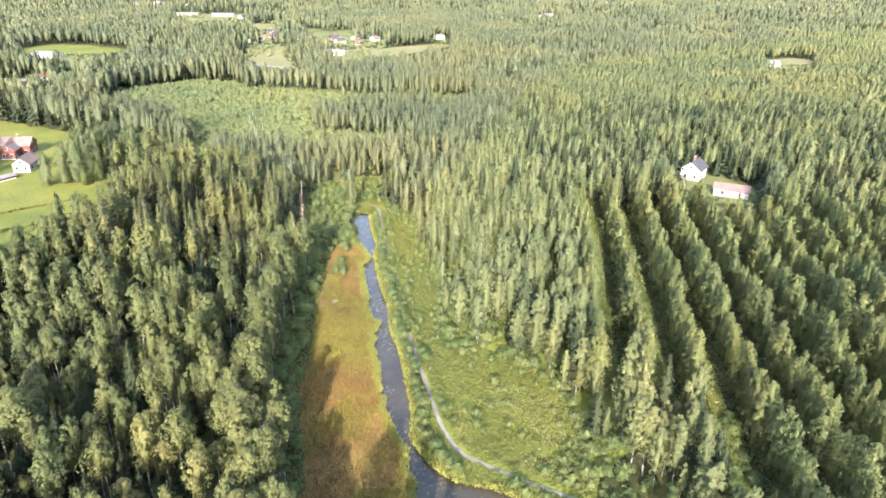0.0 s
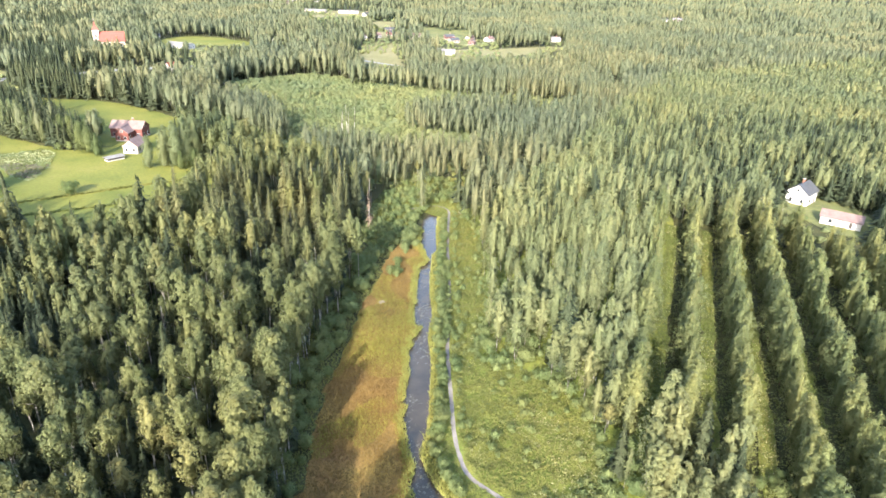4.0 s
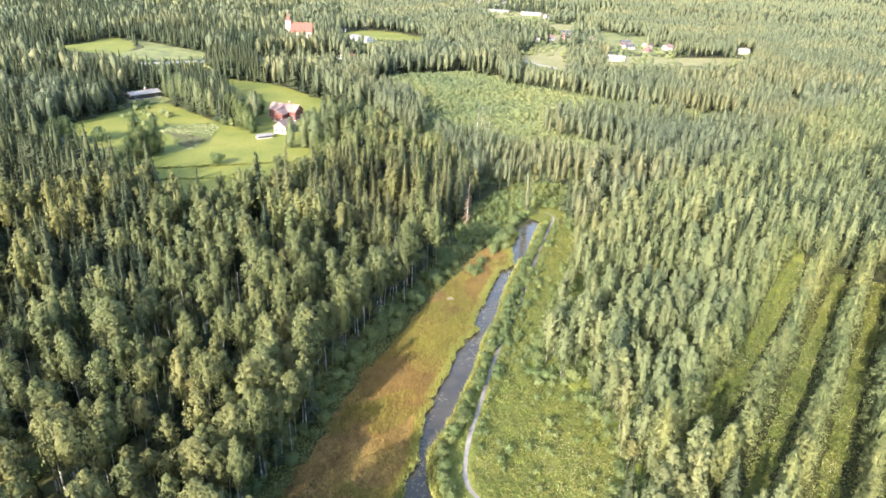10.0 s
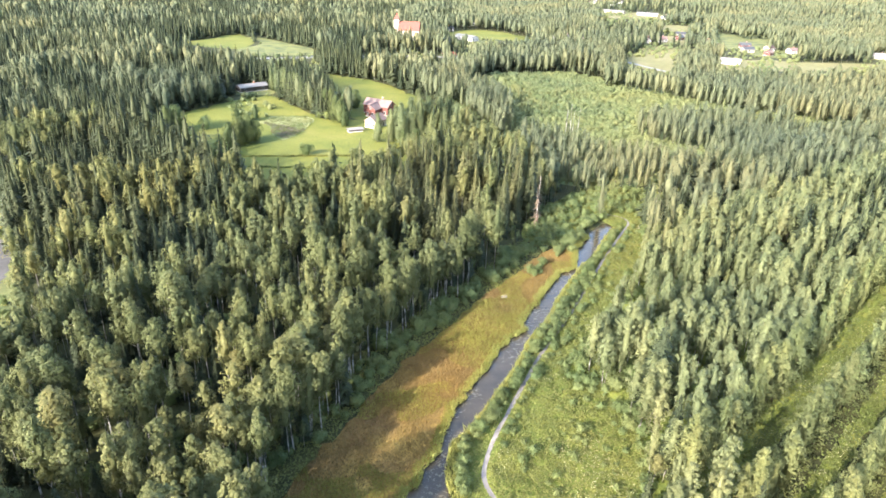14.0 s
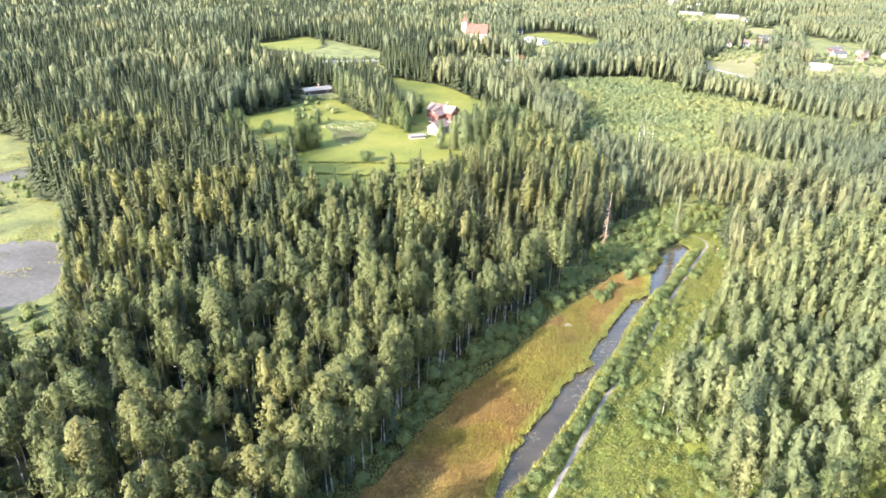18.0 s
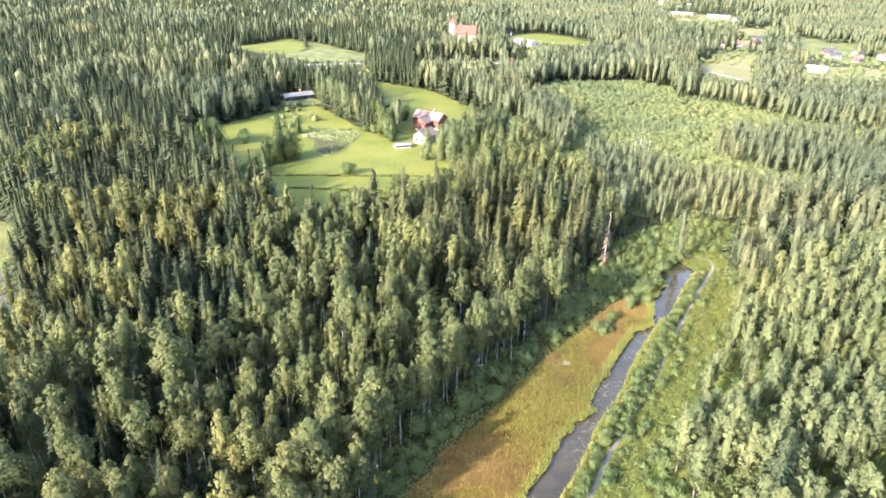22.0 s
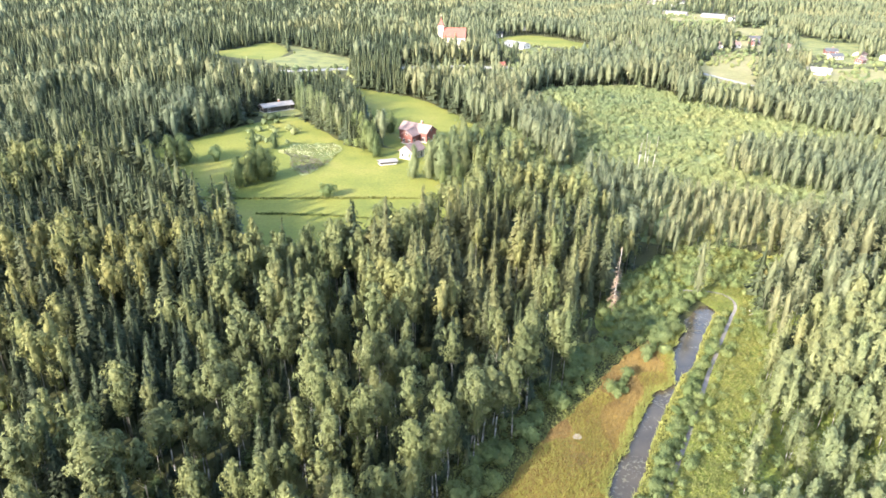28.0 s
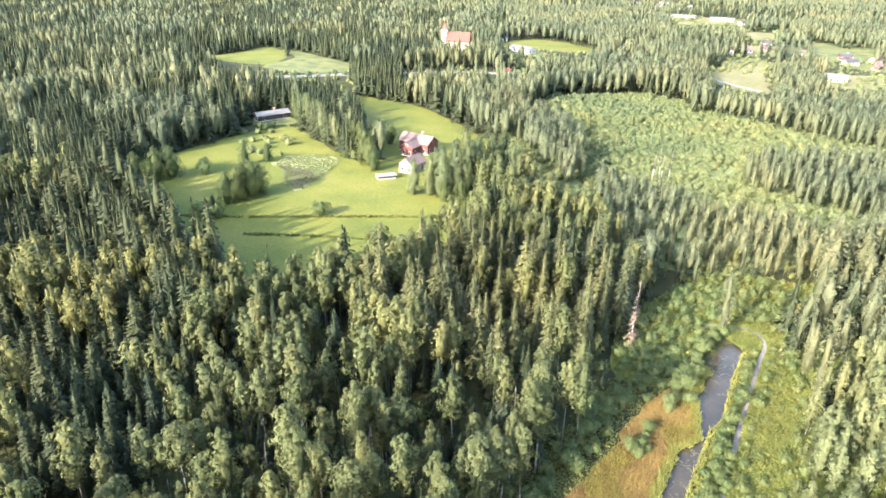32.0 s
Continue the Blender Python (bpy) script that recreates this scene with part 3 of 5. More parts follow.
def conifer(seed, h, wide, whorls, arms, split, low=0.08, sides=6):
    """Crown and trunk triangles of a spruce: whorls of drooping boughs, each of several sprays."""
    r = np.random.default_rng(seed)
    out, facing = [], []
    lean = r.normal(0, 0.008, 2)
    for i in range(whorls):
        u = (i + r.uniform(0, 0.6)) / whorls
        z = h * (low + (1 - low) * u)
        reach = wide * (1 - u) ** 0.8 * r.uniform(0.85, 1.08) + 0.12
        for k in range(max(4, int(arms * (0.55 + 0.45 * (1 - u))))):
            a = 6.283 * (k + r.uniform(-0.35, 0.35)) / arms + i * 1.3
            L = reach * r.uniform(0.7, 1.15)
            way, side = np.array([math.cos(a), math.sin(a), 0]), np.array([-math.sin(a), math.cos(a), 0])
            drop = L * r.uniform(0.12, 0.38)
            foot = np.array([*(lean * z), z])
            for s in range(split):
                f0, f1 = s / split * 0.9, (s + 1.25) / split
                w = L * (0.19 if arms > 10 else 0.25) * (1.15 - 0.55 * f0) * r.uniform(0.7, 1.3) * (1.3 if split < 3 else 1)
                p0, p1 = foot + way * L * f0 - (0, 0, drop * f0**1.5), foot + way * L * f1 - (0, 0, drop * f1**1.5)
                tilt = np.array([0, 0, r.normal(0, 0.25) * w])
                out.append((p0 + side * w + tilt, p0 - side * w - tilt, p1 + side * r.normal(0, 0.2) * w))
                facing.append(way * 0.75 + (0, 0, 0.55) + r.normal(0, 0.16, 3))
                if s == split - 1 and whorls > 3:
                    out.append((p1 + side * w * 0.9 - way * 0.15 * L, p1 - side * w * 0.9 - way * 0.15 * L, p1 - way * 0.2 * L - (0, 0, L * r.uniform(0.16, 0.34))))
                    facing.append(way + (0, 0, 0.25) + r.normal(0, 0.16, 3))
    top = np.array([*(lean * h), h])
    for k in range(3):
        a = k * 2.1
        out.append((top, top - (0.22 * math.cos(a), 0.22 * math.sin(a), h * 0.06), top - (0.22 * math.cos(a + 2), 0.22 * math.sin(a + 2), h * 0.06)))
        facing.append(np.array([math.cos(a + 1), math.sin(a + 1), 0.4]))
    t = h * 0.0085
    return faced(np.array(out), unit(np.array(facing))), tube([(0, 0, 0), (*(lean * h * 0.5), h * 0.5), (*(lean * h), h * 0.98)], [t, t * 0.6, t * 0.1], sides)


def shingled(seed, h, wide, rings, around, low=0.07):
    """Crown and trunk triangles of a spruce farther off: drooping sprays laid over one another round a cone."""
    r = np.random.default_rng(seed)
    u = np.repeat((np.arange(rings) + 0.5) / rings, around) + r.normal(0, 0.25 / rings, rings * around)
    keep = r.uniform(0, 1, len(u)) < 1.12 - 0.72 * u
    u = np.clip(u[keep], 0, 0.985)
    a = r.uniform(0, 6.283, len(u))
    reach = wide * (1 - u) ** 0.8 + 0.1
    swell = 1 + 0.16 * np.sin(u * rings * 1.9 + seed) + r.normal(0, 0.12, len(u))
    z = h * (low + (1 - low) * u)
    way, side = np.stack([np.cos(a), np.sin(a), 0 * a], 1), np.stack([-np.sin(a), np.cos(a), 0 * a], 1)
    drop = ((reach * 0.22 + 0.15) * r.uniform(0.6, 1.4, len(u)))[:, None]
    w = (np.maximum(3.0 * reach / around, 0.10) * r.uniform(0.8, 1.4, len(u)))[:, None]
    top = way * (reach * swell * 0.5)[:, None] + np.c_[0 * u, 0 * u, z]
    foot = way * (reach * swell * 1.08)[:, None] + np.c_[0 * u, 0 * u, z] - drop * (0, 0, 1)
    tris = np.stack([top + side * w * 0.3, foot + side * w * 0.9, foot - side * w * 0.9 - drop * (0, 0, 0.2)], 1)
    tip = np.array([(0, 0, h), (0.28, 0.1, h * 0.93), (-0.28, 0.1, h * 0.93)]), np.array([(0, 0, h), (0.1, -0.28, h * 0.93), (0.1, 0.28, h * 0.93)])
    nrm = unit(np.concatenate([way * 0.9 + (0, 0, 0.3) + r.normal(0, 0.32, way.shape), [(0, -1, 0.4), (-1, 0, 0.4)]]))
    t = h * 0.0085
    return faced(np.concatenate([tris, tip]), nrm), tube([(0, 0, 0), (0, 0, h * 0.6)], [t, t * 0.5], 3)


def bush(seed, h, wide, blobs, per, size, core):
    """A many-stemmed shrub."""
    r = np.random.default_rng(seed)
    n = max(blobs, 4)
    turn, rad = r.uniform(0, 6.28, n), wide * np.sqrt(r.uniform(0, 1, n)) * 0.72
    z = h * (0.22 + 0.6 * r.uniform(0.2, 1, n) * (1 - 0.5 * (rad / wide) ** 2))
    c = np.c_[np.cos(turn) * rad, np.sin(turn) * rad, z]
    crown = hull(seed, h * 0.9, 0.0, wide * core[2], core[0], core[1], 0.55)
    if blobs:
        crown = np.concatenate([crown, blob_leaves(r, c, wide * r.uniform(0.26, 0.46, n), per, size, 0.5, stir=0.2)])
    wood = [tube([(0.1 * math.cos(a), 0.1 * math.sin(a), 0), (x * 0.5, y * 0.5, q * 0.6), (x, y, q)], [0.05, 0.035, 0.01], 3) for a, (x, y, q) in zip(turn[:6], c[:6])]
    return crown, np.concatenate(wood)


# kinds: leaves, bark, label, category, and templates by level of detail
KINDS = {
    "poplar": (POPLAR, BARK_B, "tall dense leafy tree beside the farm", "leafy tree"),
    "broad": (FIELD_TREE, BARK_B, "broad leafy tree standing free on the meadow", "leafy tree"),
    "birch": (BIRCH, BARK_W, "slender birch with white trunk in the mixed forest", "birch tree"),
    # stands for any broadleaf of the far woods; leaves carry painted haze
    "aspen": (HAZY_LEAVES, BARK_W, "slim tree of the far woods, leaves tinted with haze", "aspen tree"),
    "pale": (PALE, BARK_W, "narrow pale-green birch standing in a dense stand", "birch tree"),
    "row": (ALDER, BARK_B, "leafy planted tree standing in a straight row", "plantation tree"),
    "spruce": (SPRUCE, BARK_B, "tall dark spruce with drooping brownish-green boughs", "spruce tree"),
    # spruces of the stand by the pond; sunlight is painted into their needles
    "old": (SUNLIT_SPRUCE, BARK_B, "tall spruce, boughs tinted olive-brown as if sunlit", "spruce tree"),
    # same shrub as the willow below, in its haze-tinted colour
    "osier": (HAZY_WILLOW, BARK_B, "bushy wetland willow, pale leaves tinted with haze", "shrub"),
    "willow": (WILLOW, BARK_B, "bushy green willow shrub on damp ground", "shrub"),
}
FORMS = {
    "broad": lambda s, b, p, z, c: broadleaf(s, 12, 0.04, 4.3 + 0.35 * (s % 3), int(b * 1.6), int(p * 1.3), z * 1.2, (6, 7, 0.4), 0.72, 10),
    "poplar": lambda s, b, p, z, c: broadleaf(s, 18, 0.02, 3.7 + 0.3 * (s % 3), int(b * 1.6), int(p * 1.3), z * 1.2, (6, 7, 0.4), 0.66, 8),
    "birch": lambda s, b, p, z, c: broadleaf(s, 16.5, 0.40 + 0.07 * (s % 3), 1.95 + 0.3 * (s % 3), b, p, z, c, 0.92, 9, thick=0.009, hang=0.3),
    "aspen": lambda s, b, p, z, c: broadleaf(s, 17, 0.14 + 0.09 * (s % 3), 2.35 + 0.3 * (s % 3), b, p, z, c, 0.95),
    "pale": lambda s, b, p, z, c: broadleaf(s, 14.2, 0.22 + 0.06 * (s % 3), 1.75 + 0.22 * (s % 3), b, p, z, c, 0.88, hang=0.25),
    "row": lambda s, b, p, z, c: broadleaf(s, 14, 0.08, 2.4 + 0.2 * (s % 3), b, p, z, c, 0.55),
}
LEVELS = {0: (62, 26, 0.165, (6, 6, 0.30)), 1: (34, 18, 0.24, (5, 6, 0.34)), 2: (24, 14, 0.30, (4, 6, 0.40)), 3: (12, 9, 0.46, (3, 5, 0.48)), 4: (6, 5, 0.72, (3, 5, 0.62)), 5: (0, 0, 0.9, (2, 5, 0.9))}
CONES = {0: (30, 11, 2), 1: (22, 8, 1), 2: (15, 10), 3: (8, 6), 4: (4, 4), 5: (2, 3)}
CONE_CORES = {0: (7, 7, 0.42), 1: (5, 6, 0.45), 2: (5, 6, 0.5), 3: (4, 5, 0.6), 4: (3, 5, 0.7), 5: (2, 5, 0.9)}
SHRUBS = {0: (28, 26, 0.17, (4, 7, 0.45)), 1: (20, 15, 0.18, (3, 6, 0.55)), 2: (17, 13, 0.22, (3, 6, 0.6)), 3: (7, 7, 0.45, (3, 5, 0.7)), 4: (4, 4, 0.9, (2, 5, 0.8)), 5: (3, 3, 1.2, (2, 5, 0.8))}
forms = {}


def form(kind, level, variant):
    key = (kind, level, variant)
    if key not in forms:
        if kind in ("spruce", "old"):
            wide_at = (2.15 if kind == "old" else 2.5) + 0.25 * (variant % 3)
            rings, around, share = CONE_CORES[level]
            pieces = [hull(130 + variant, 19.5, 0.06, wide_at * share, rings, around, cone=True, lumps=0.13)]
            wood = tube([(0, 0, 0), (0, 0, 12)], [0.17, 0.08], 3)
            if level < 2:
                crown, wood = conifer(100 + variant, 20, wide_at, *CONES[level])
                pieces += [crown, shingled(150 + variant, 19.5, wide_at * 0.9, *((30, 15), (20, 12))[level])[0]]
            else:
                pieces.append(shingled(150 + variant, 20, wide_at * 1.25, *CONES[level])[0])
            forms[key] = np.concatenate(pieces), wood
        elif kind in ("willow", "osier"):
            forms[key] = bush(200 + variant, 3.0, 1.9, *SHRUBS[level])
        else:
            forms[key] = FORMS[kind](300 + variant, *LEVELS[level])
    return forms[key]


# where the trees stand
def jittered(x0, x1, y0, y1, step, seed):
    r = np.random.default_rng(seed)
    gx, gy = np.meshgrid(np.arange(x0, x1, step), np.arange(y0, y1, step))
    gx = gx + (np.arange(gx.shape[0]) % 2)[:, None] * step / 2
    return (gx + r.uniform(-0.42, 0.42, gx.shape) * step).ravel(), (gy + r.uniform(-0.42, 0.42, gy.shape) * step).ravel()


def in_sight(x, y):
    """The stretch of country that the flight overlooks, with a margin."""
    a, b = np.degrees(np.arctan2(x, y + 10)), np.degrees(np.arctan2(x + 53, y - 7))
    far = np.hypot(x, y) > 300
    return (np.hypot(x + 22, y - 10) < 105) | (a > np.where(far, -38, -43)) & (b < np.where(far, 79, 92)) & (b > -75) & (np.hypot(x + 20, y) > 42)


def open_land(x, y):
    no = inside(wide, x, y) | (gap(POND, x, y, True) < 2) | inside(REED, x, y) | (gap(REED, x, y, True) < np.clip(3.0 + (y - 96) * 0.2, 3.0, 7.0)) | (gap(track, x, y) < 3) | inside(GREENWAY, x, y) | inside(BANKSIDE, x, y)
    no |= inside(SCRUB, x, y) | inside(NEAR_S, x, y) | inside(meadow, x, y) | inside(meadow_n, x, y) | inside(yard_w, x, y) | (gap(curve(ROAD), x, y) < 9)
    for k in (0.96, 0.92, 0.88):
        no |= inside(YARDS[1], (x + 45) / k - 45, (y - 7) / k + 7)
    for k in (0.97, 0.94, 0.91, 0.88):
        no |= (gap([(-10, 533), (30, 541), (66, 538)], x / k, y / k) < 8)
    for i, f in enumerate(list(fields) + YARDS):
        some = np.random.default_rng(i).uniform(0, 1, np.shape(x)) > (0.5 if i in (3, 6, len(fields) + 4, len(fields) + 5, len(fields) + 12) else 0.0)
        for k in (1.0, 0.975, 0.95, 0.9, 0.85):
            if k == 1.0 or (k > 0.96 and i == len(fields) + 6) or (i != len(fields) + 6 and (i not in (len(fields) + 1, len(fields) + 2, len(fields) + 3) or k > 0.98)):
                no |= inside(f, x / k, y / k) & some
    return no


SPRUCE_WEST = [(-52, 122), (-44, 134), (-47, 160), (-64, 168), (-82, 176), (-84, 160), (-64, 132)]
SPRUCE_STAND = [(16, 230), (36, 232), (53, 213), (62, 192), (56, 178), (44, 170), (30, 167), (14, 171), (-4, 181), (-13, 194), (-4, 206)]
stand = {k: [] for k in KINDS if k not in ("broad", "poplar")}


def along_edge(pts, step, r):
    p = np.asarray(pts, float)
    run = np.r_[0, np.linalg.norm(np.diff(p, axis=0), axis=1).cumsum()]
    s = np.arange(0, run[-1], step)
    return np.c_[np.interp(s, run, p[:, 0]), np.interp(s, run, p[:, 1])] + r.normal(0, 1.2, (len(s), 2))


def settle():
    """Sorts all tree places by kind: rows of x, y, height scale, width scale, turn."""
    r = np.random.default_rng(11)

    def put(kind, x, y, tall, spread=0.16):
        n = len(x)
        level_off = np.clip((np.hypot(x, y) - 200) / 150, 0, 1)
        tall = tall * (1 + (0.36 - 0.22 * level_off) * (value_noise(x, y, 17, 44) - 0.5)) * (1 + np.clip((np.hypot(x, y) - 1600) / 2000, 0, 0.5))
        off = np.clip((np.hypot(x, y) - 450) / 300, 0, 1)
        stand[kind].append(np.c_[x, y, tall * (1 - 0.18 * off) * np.clip(r.normal(1, spread * (1 - 0.45 * level_off), n), 0.62, 1.22), np.clip(r.normal(1.08, 0.14, n), 0.75, 1.45) * (1 + 0.18 * level_off + 0.12 * off), r.uniform(0, 6.28, n)])

    bands = [(0, 250, 3.25), (250, 560, 4.3), (560, 1000, 5.7), (1000, 1700, 10.0), (1700, 3000, 20.0)]
    for k, (near, far, step) in enumerate(bands):
        x, y = jittered(-far * 0.8, far, -60, far, step, 50 + k)
        d = np.hypot(x, y)
        ok = (d >= near) & (d < far) & in_sight(x, y)
        x, y = x[ok], y[ok]
        ok = ~open_land(x, y)
        x, y = x[ok], y[ok]
        s, o = x * ROW_D[0] + y * ROW_D[1], x * ROW_N[0] + y * ROW_N[1]
        planted = (o > -25.5) & (o < 150) & (s > np.where(o < -2, 82, -10)) & (s < 205)
        wet = inside(WET, x, y)
        grove = np.zeros(len(x), bool)
        for gpoly in GROVES:
            grove |= inside(gpoly, x, y)
        thin = value_noise(x, y, 26, 5)
        wet &= ~grove
        east_side = (o > -95 + 0.25 * (y - 100)) & (x > 30) & (y < 330) & (x * 0.83 - y * 0.55 > -44)
        dark = value_noise(x, y, 70, 9) * 0.6 + value_noise(x, y, 23, 8) * 0.4
        p = r.uniform(0, 1, len(x))
        conif = np.where(d_far(x, y) > 560, 0.14 + 0.5 * (dark > 0.56), 0.18 + 0.35 * (dark > 0.55))
        conif = np.where((x < -22) & (y < 260), np.where(inside(SPRUCE_WEST, x, y), 0.85, np.where((x < -42) & (y > 128), 0.5, 0.28)), conif)
        patch = value_noise(x, y, 34, 19) * 0.7 + value_noise(x, y, 13, 20) * 0.3
        conif = np.where((x < -46) & (y > 168), np.where(patch > 0.33, 0.94, 0.4), conif)
        conif = np.where((x < -20 + (y - 330) * 0.1) & (y > 262) & (y < 900), np.where(patch > 0.38, 0.94, 0.35), conif)
        conif = np.where(east_side, 0.05 + 0.38 * ((s > 195) & (s < 360) & (o < 150) & (o > -50)), conif)
        conif = np.where(inside(SPRUCE_STAND, x, y), 0.86, conif)
        is_spruce = (p < conif) & ~grove
        free = ~planted & ~wet & ((k > 0) | (r.uniform(0, 1, len(x)) < np.where(east_side, 0.66, np.where((x < -40) & (y > 165), 0.74, np.where(inside(SPRUCE_WEST, x, y), 0.62, 0.47)))))
        in_stand = inside(SPRUCE_STAND, x, y)
        free &= ~in_stand | (r.uniform(0, 1, len(x)) < 0.54)
        m = free & is_spruce & in_stand
        put("old", x[m], y[m], np.where(y[m] > 214, 0.9, 1.04), 0.12)
        m = free & is_spruce & ~in_stand
        put("spruce", x[m], y[m], r.uniform(0.78, 1.08, m.sum()) * np.where((x[m] < -40) & (y[m] > 180) & (y[m] < 310), 0.92, np.where((y[m] < 172) & (x[m] < 30), 0.62, 0.76)), 0.12)
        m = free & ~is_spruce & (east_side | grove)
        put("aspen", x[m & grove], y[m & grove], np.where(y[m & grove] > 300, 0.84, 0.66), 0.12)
        m &= ~grove
        put("pale", x[m], y[m], 0.95)
        m = free & ~is_spruce & ~(east_side | grove)
        # from here outward birches give way to the haze-tinted kind
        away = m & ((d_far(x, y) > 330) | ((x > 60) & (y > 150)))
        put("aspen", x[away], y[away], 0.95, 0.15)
        m &= ~away
        put("birch", x[m], y[m], 0.94, 0.17)
        m = wet & (p < 0.9)
        put("osier", x[m], y[m], np.where(thin[m] > 0.62, 1.3, 0.85), 0.3)
        m = wet & (p > 0.975)
        put("pale", x[m], y[m], 0.55)
    # small trees and shrubs under the tall ones
    x, y = jittered(-120, 150, 30, 230, 3.7, 57)
    ok = in_sight(x, y) & ~open_land(x, y) & ~inside(WET, x, y) & ((x * ROW_N[0] + y * ROW_N[1] < -25) | (x * ROW_D[0] + y * ROW_D[1] < 82))
    x, y = x[ok], y[ok]
    p = r.uniform(0, 1, len(x))
    m = (p < 0.3) & (x * 0.83 - y * 0.55 < -44)
    put("spruce", x[m], y[m], 0.4, 0.3)
    m = (p > 0.3) & (p < 0.5)
    put("birch", x[m], y[m], 0.45, 0.25)
    m = p > (0.5)
    m &= (x * 0.83 - y * 0.55 > -44) | (p > 0.8)
    put("willow", x[m], y[m], 0.9, 0.3)
    # tall spruces along the meadow's south-western edge
    for k in range(3):
        line = along_edge([(2 - k, 212 - 4 * k), (-12, 204 - 4 * k), (-24, 199 - 4 * k), (-44, 198 - 4 * k), (-57 - 2 * k, 210 - 2 * k)], 3.0, r)
        put("birch", line[:, 0], line[:, 1], 0.92, 0.1)
    line = along_edge([(-14, 207), (-23, 201), (-42, 200)], 8.0, r)
    put("spruce", line[:, 0], line[:, 1], 0.86, 0.12)
    line = along_edge([(-48, 204), (-55, 213), (-63, 222), (-84, 252), (-112, 284)], 3.2, r)
    put("spruce", line[:, 0], line[:, 1], 1.12, 0.12)
    line = along_edge([(-56, 194), (-62, 202), (-72, 216), (-93, 246), (-122, 280)], 3.0, r)
    put("spruce", line[:, 0], line[:, 1], 1.12, 0.12)
    for shift in (0.0, 3.5):
        line = along_edge([(-52 - shift, 196), (-60 - shift, 208), (-70 - shift, 222), (-90 - shift, 248), (-116 - shift, 280)], 2.5, r)
        put("spruce", line[:, 0], line[:, 1], 0.86, 0.15)
    for edge in ([(-36, 50), (-25, 57), (-17.5, 63)], [(-32, 58), (-24, 66)], [(-33, 68), (-24, 82), (-17, 94), (-11, 104)], [(-9, 106), (0, 119), (10, 133), (20, 146), (30, 157)]):
        line = along_edge(edge, 3.0, r)
        put("birch", line[:, 0], line[:, 1], 1.12, 0.1)
    line = along_edge([(-27, 66), (-19, 82), (-12.5, 93), (-7, 102)], 3.2, r)
    put("birch", line[:, 0], line[:, 1], 1.0, 0.1)
    # straight plantation rows
    for q, o in enumerate([-23.6, *np.arange(-12.9, 150, 10.3)]):
        s = np.arange(82 if o < -2 else -6, 205, 2.2)
        s = s + r.uniform(-0.8, 0.8, len(s))
        for side in (0.0,):
            w = o + side + r.normal(0, 0.6, len(s))
            x, y = s * ROW_D[0] + w * ROW_N[0], s * ROW_D[1] + w * ROW_N[1]
            m = in_sight(x, y) & ~open_land(x, y) & (r.uniform(0, 1, len(s)) < 0.86)
            put("row", x[m], y[m], 0.95, 0.1)


def d_far(x, y):
    return np.hypot(x, y)


settle()
stand = {k: np.concatenate(v) for k, v in stand.items()}


def tree_thing(kind, row, variant, group):
    """One tree as a thing of its own: trunk and crown under an empty at its foot."""
    leaf, bark, label, category = KINDS[kind]
    key = (kind, "mesh", variant)
    if key not in forms:
        crown, wood = form(kind, 0, variant)
        forms[key] = (tri_mesh("crown", crown, leaf), tri_mesh("trunk", wood, bark))
    crown, trunk = forms[key]
    root = new({"broad": "leafy_tree", "poplar": "leafy_tree", "birch": "birch_tree", "pale": "young_birch_tree", "row": "plantation_tree", "spruce": "spruce_tree", "old": "spruce_tree", "willow": "shrub"}[kind])
    root.empty_display_size = 0.5
    x, y, tall, broad, turn = (float(v) for v in row)
    root.matrix_basis = pose(x, y, 0, 0, 0, math.degrees(turn)) @ Matrix.Diagonal((tall * broad, tall * broad, tall, 1))
    for nm, me in (("trunk" if kind != "willow" else "stem", trunk), ("crown", crown)):
        ob = new(nm, me)
        ob.parent = root
    return tagged(root, label, category, group)


def tree_mass(name, kind, rows, level, variants, label):
    """All further trees of a kind, joined, with their own leaves and trunks."""
    leaf, bark, _, category = KINDS[kind]
    points, slots, tones = [], [], []
    pick = (np.arange(len(rows)) * 7 + 3) % variants
    for v in range(variants):
        mine = rows[pick == v]
        if not len(mine):
            continue
        crown, wood = form(kind, level, v)
        if level >= 4 or (level == 3 and kind not in ("aspen", "birch", "pale")):
            wood = wood[:0]
        elif level >= 1:
            wood = tube([(0, 0, 0), (0, 0, 11 if kind not in ("willow", "osier") else 1.5)], [0.14, 0.06], 3)
        loose = np.concatenate([crown, wood]) if len(wood) else crown
        both = loose.reshape(-1, 6)
        c, s = np.cos(mine[:, 4])[:, None], np.sin(mine[:, 4])[:, None]
        k, w = mine[:, 2][:, None], (mine[:, 2] * mine[:, 3])[:, None]
        x, y, z = both[None, :, 0] * w, both[None, :, 1] * w, both[None, :, 2] * k
        nx, ny, nz = both[None, :, 3], both[None, :, 4], both[None, :, 5] + 0 * c
        points.append(np.stack([x * c - y * s + mine[:, 0][:, None], x * s + y * c + mine[:, 1][:, None], z, nx * c - ny * s, nx * s + ny * c, nz], -1).reshape(-1, 6).astype(np.float32))
        tones.append(np.repeat(np.random.default_rng(v + len(mine)).random(len(mine)), len(both)))
        slots.append(np.tile(np.r_[np.zeros(len(crown), np.int32), np.ones(len(wood), np.int32)], len(mine)))
    if points:
        me = tri_mesh(name, np.concatenate(points), [leaf, bark], np.concatenate(slots), tone=np.concatenate(tones))
        tagged(new(name, me), label, category, kind="stuff")


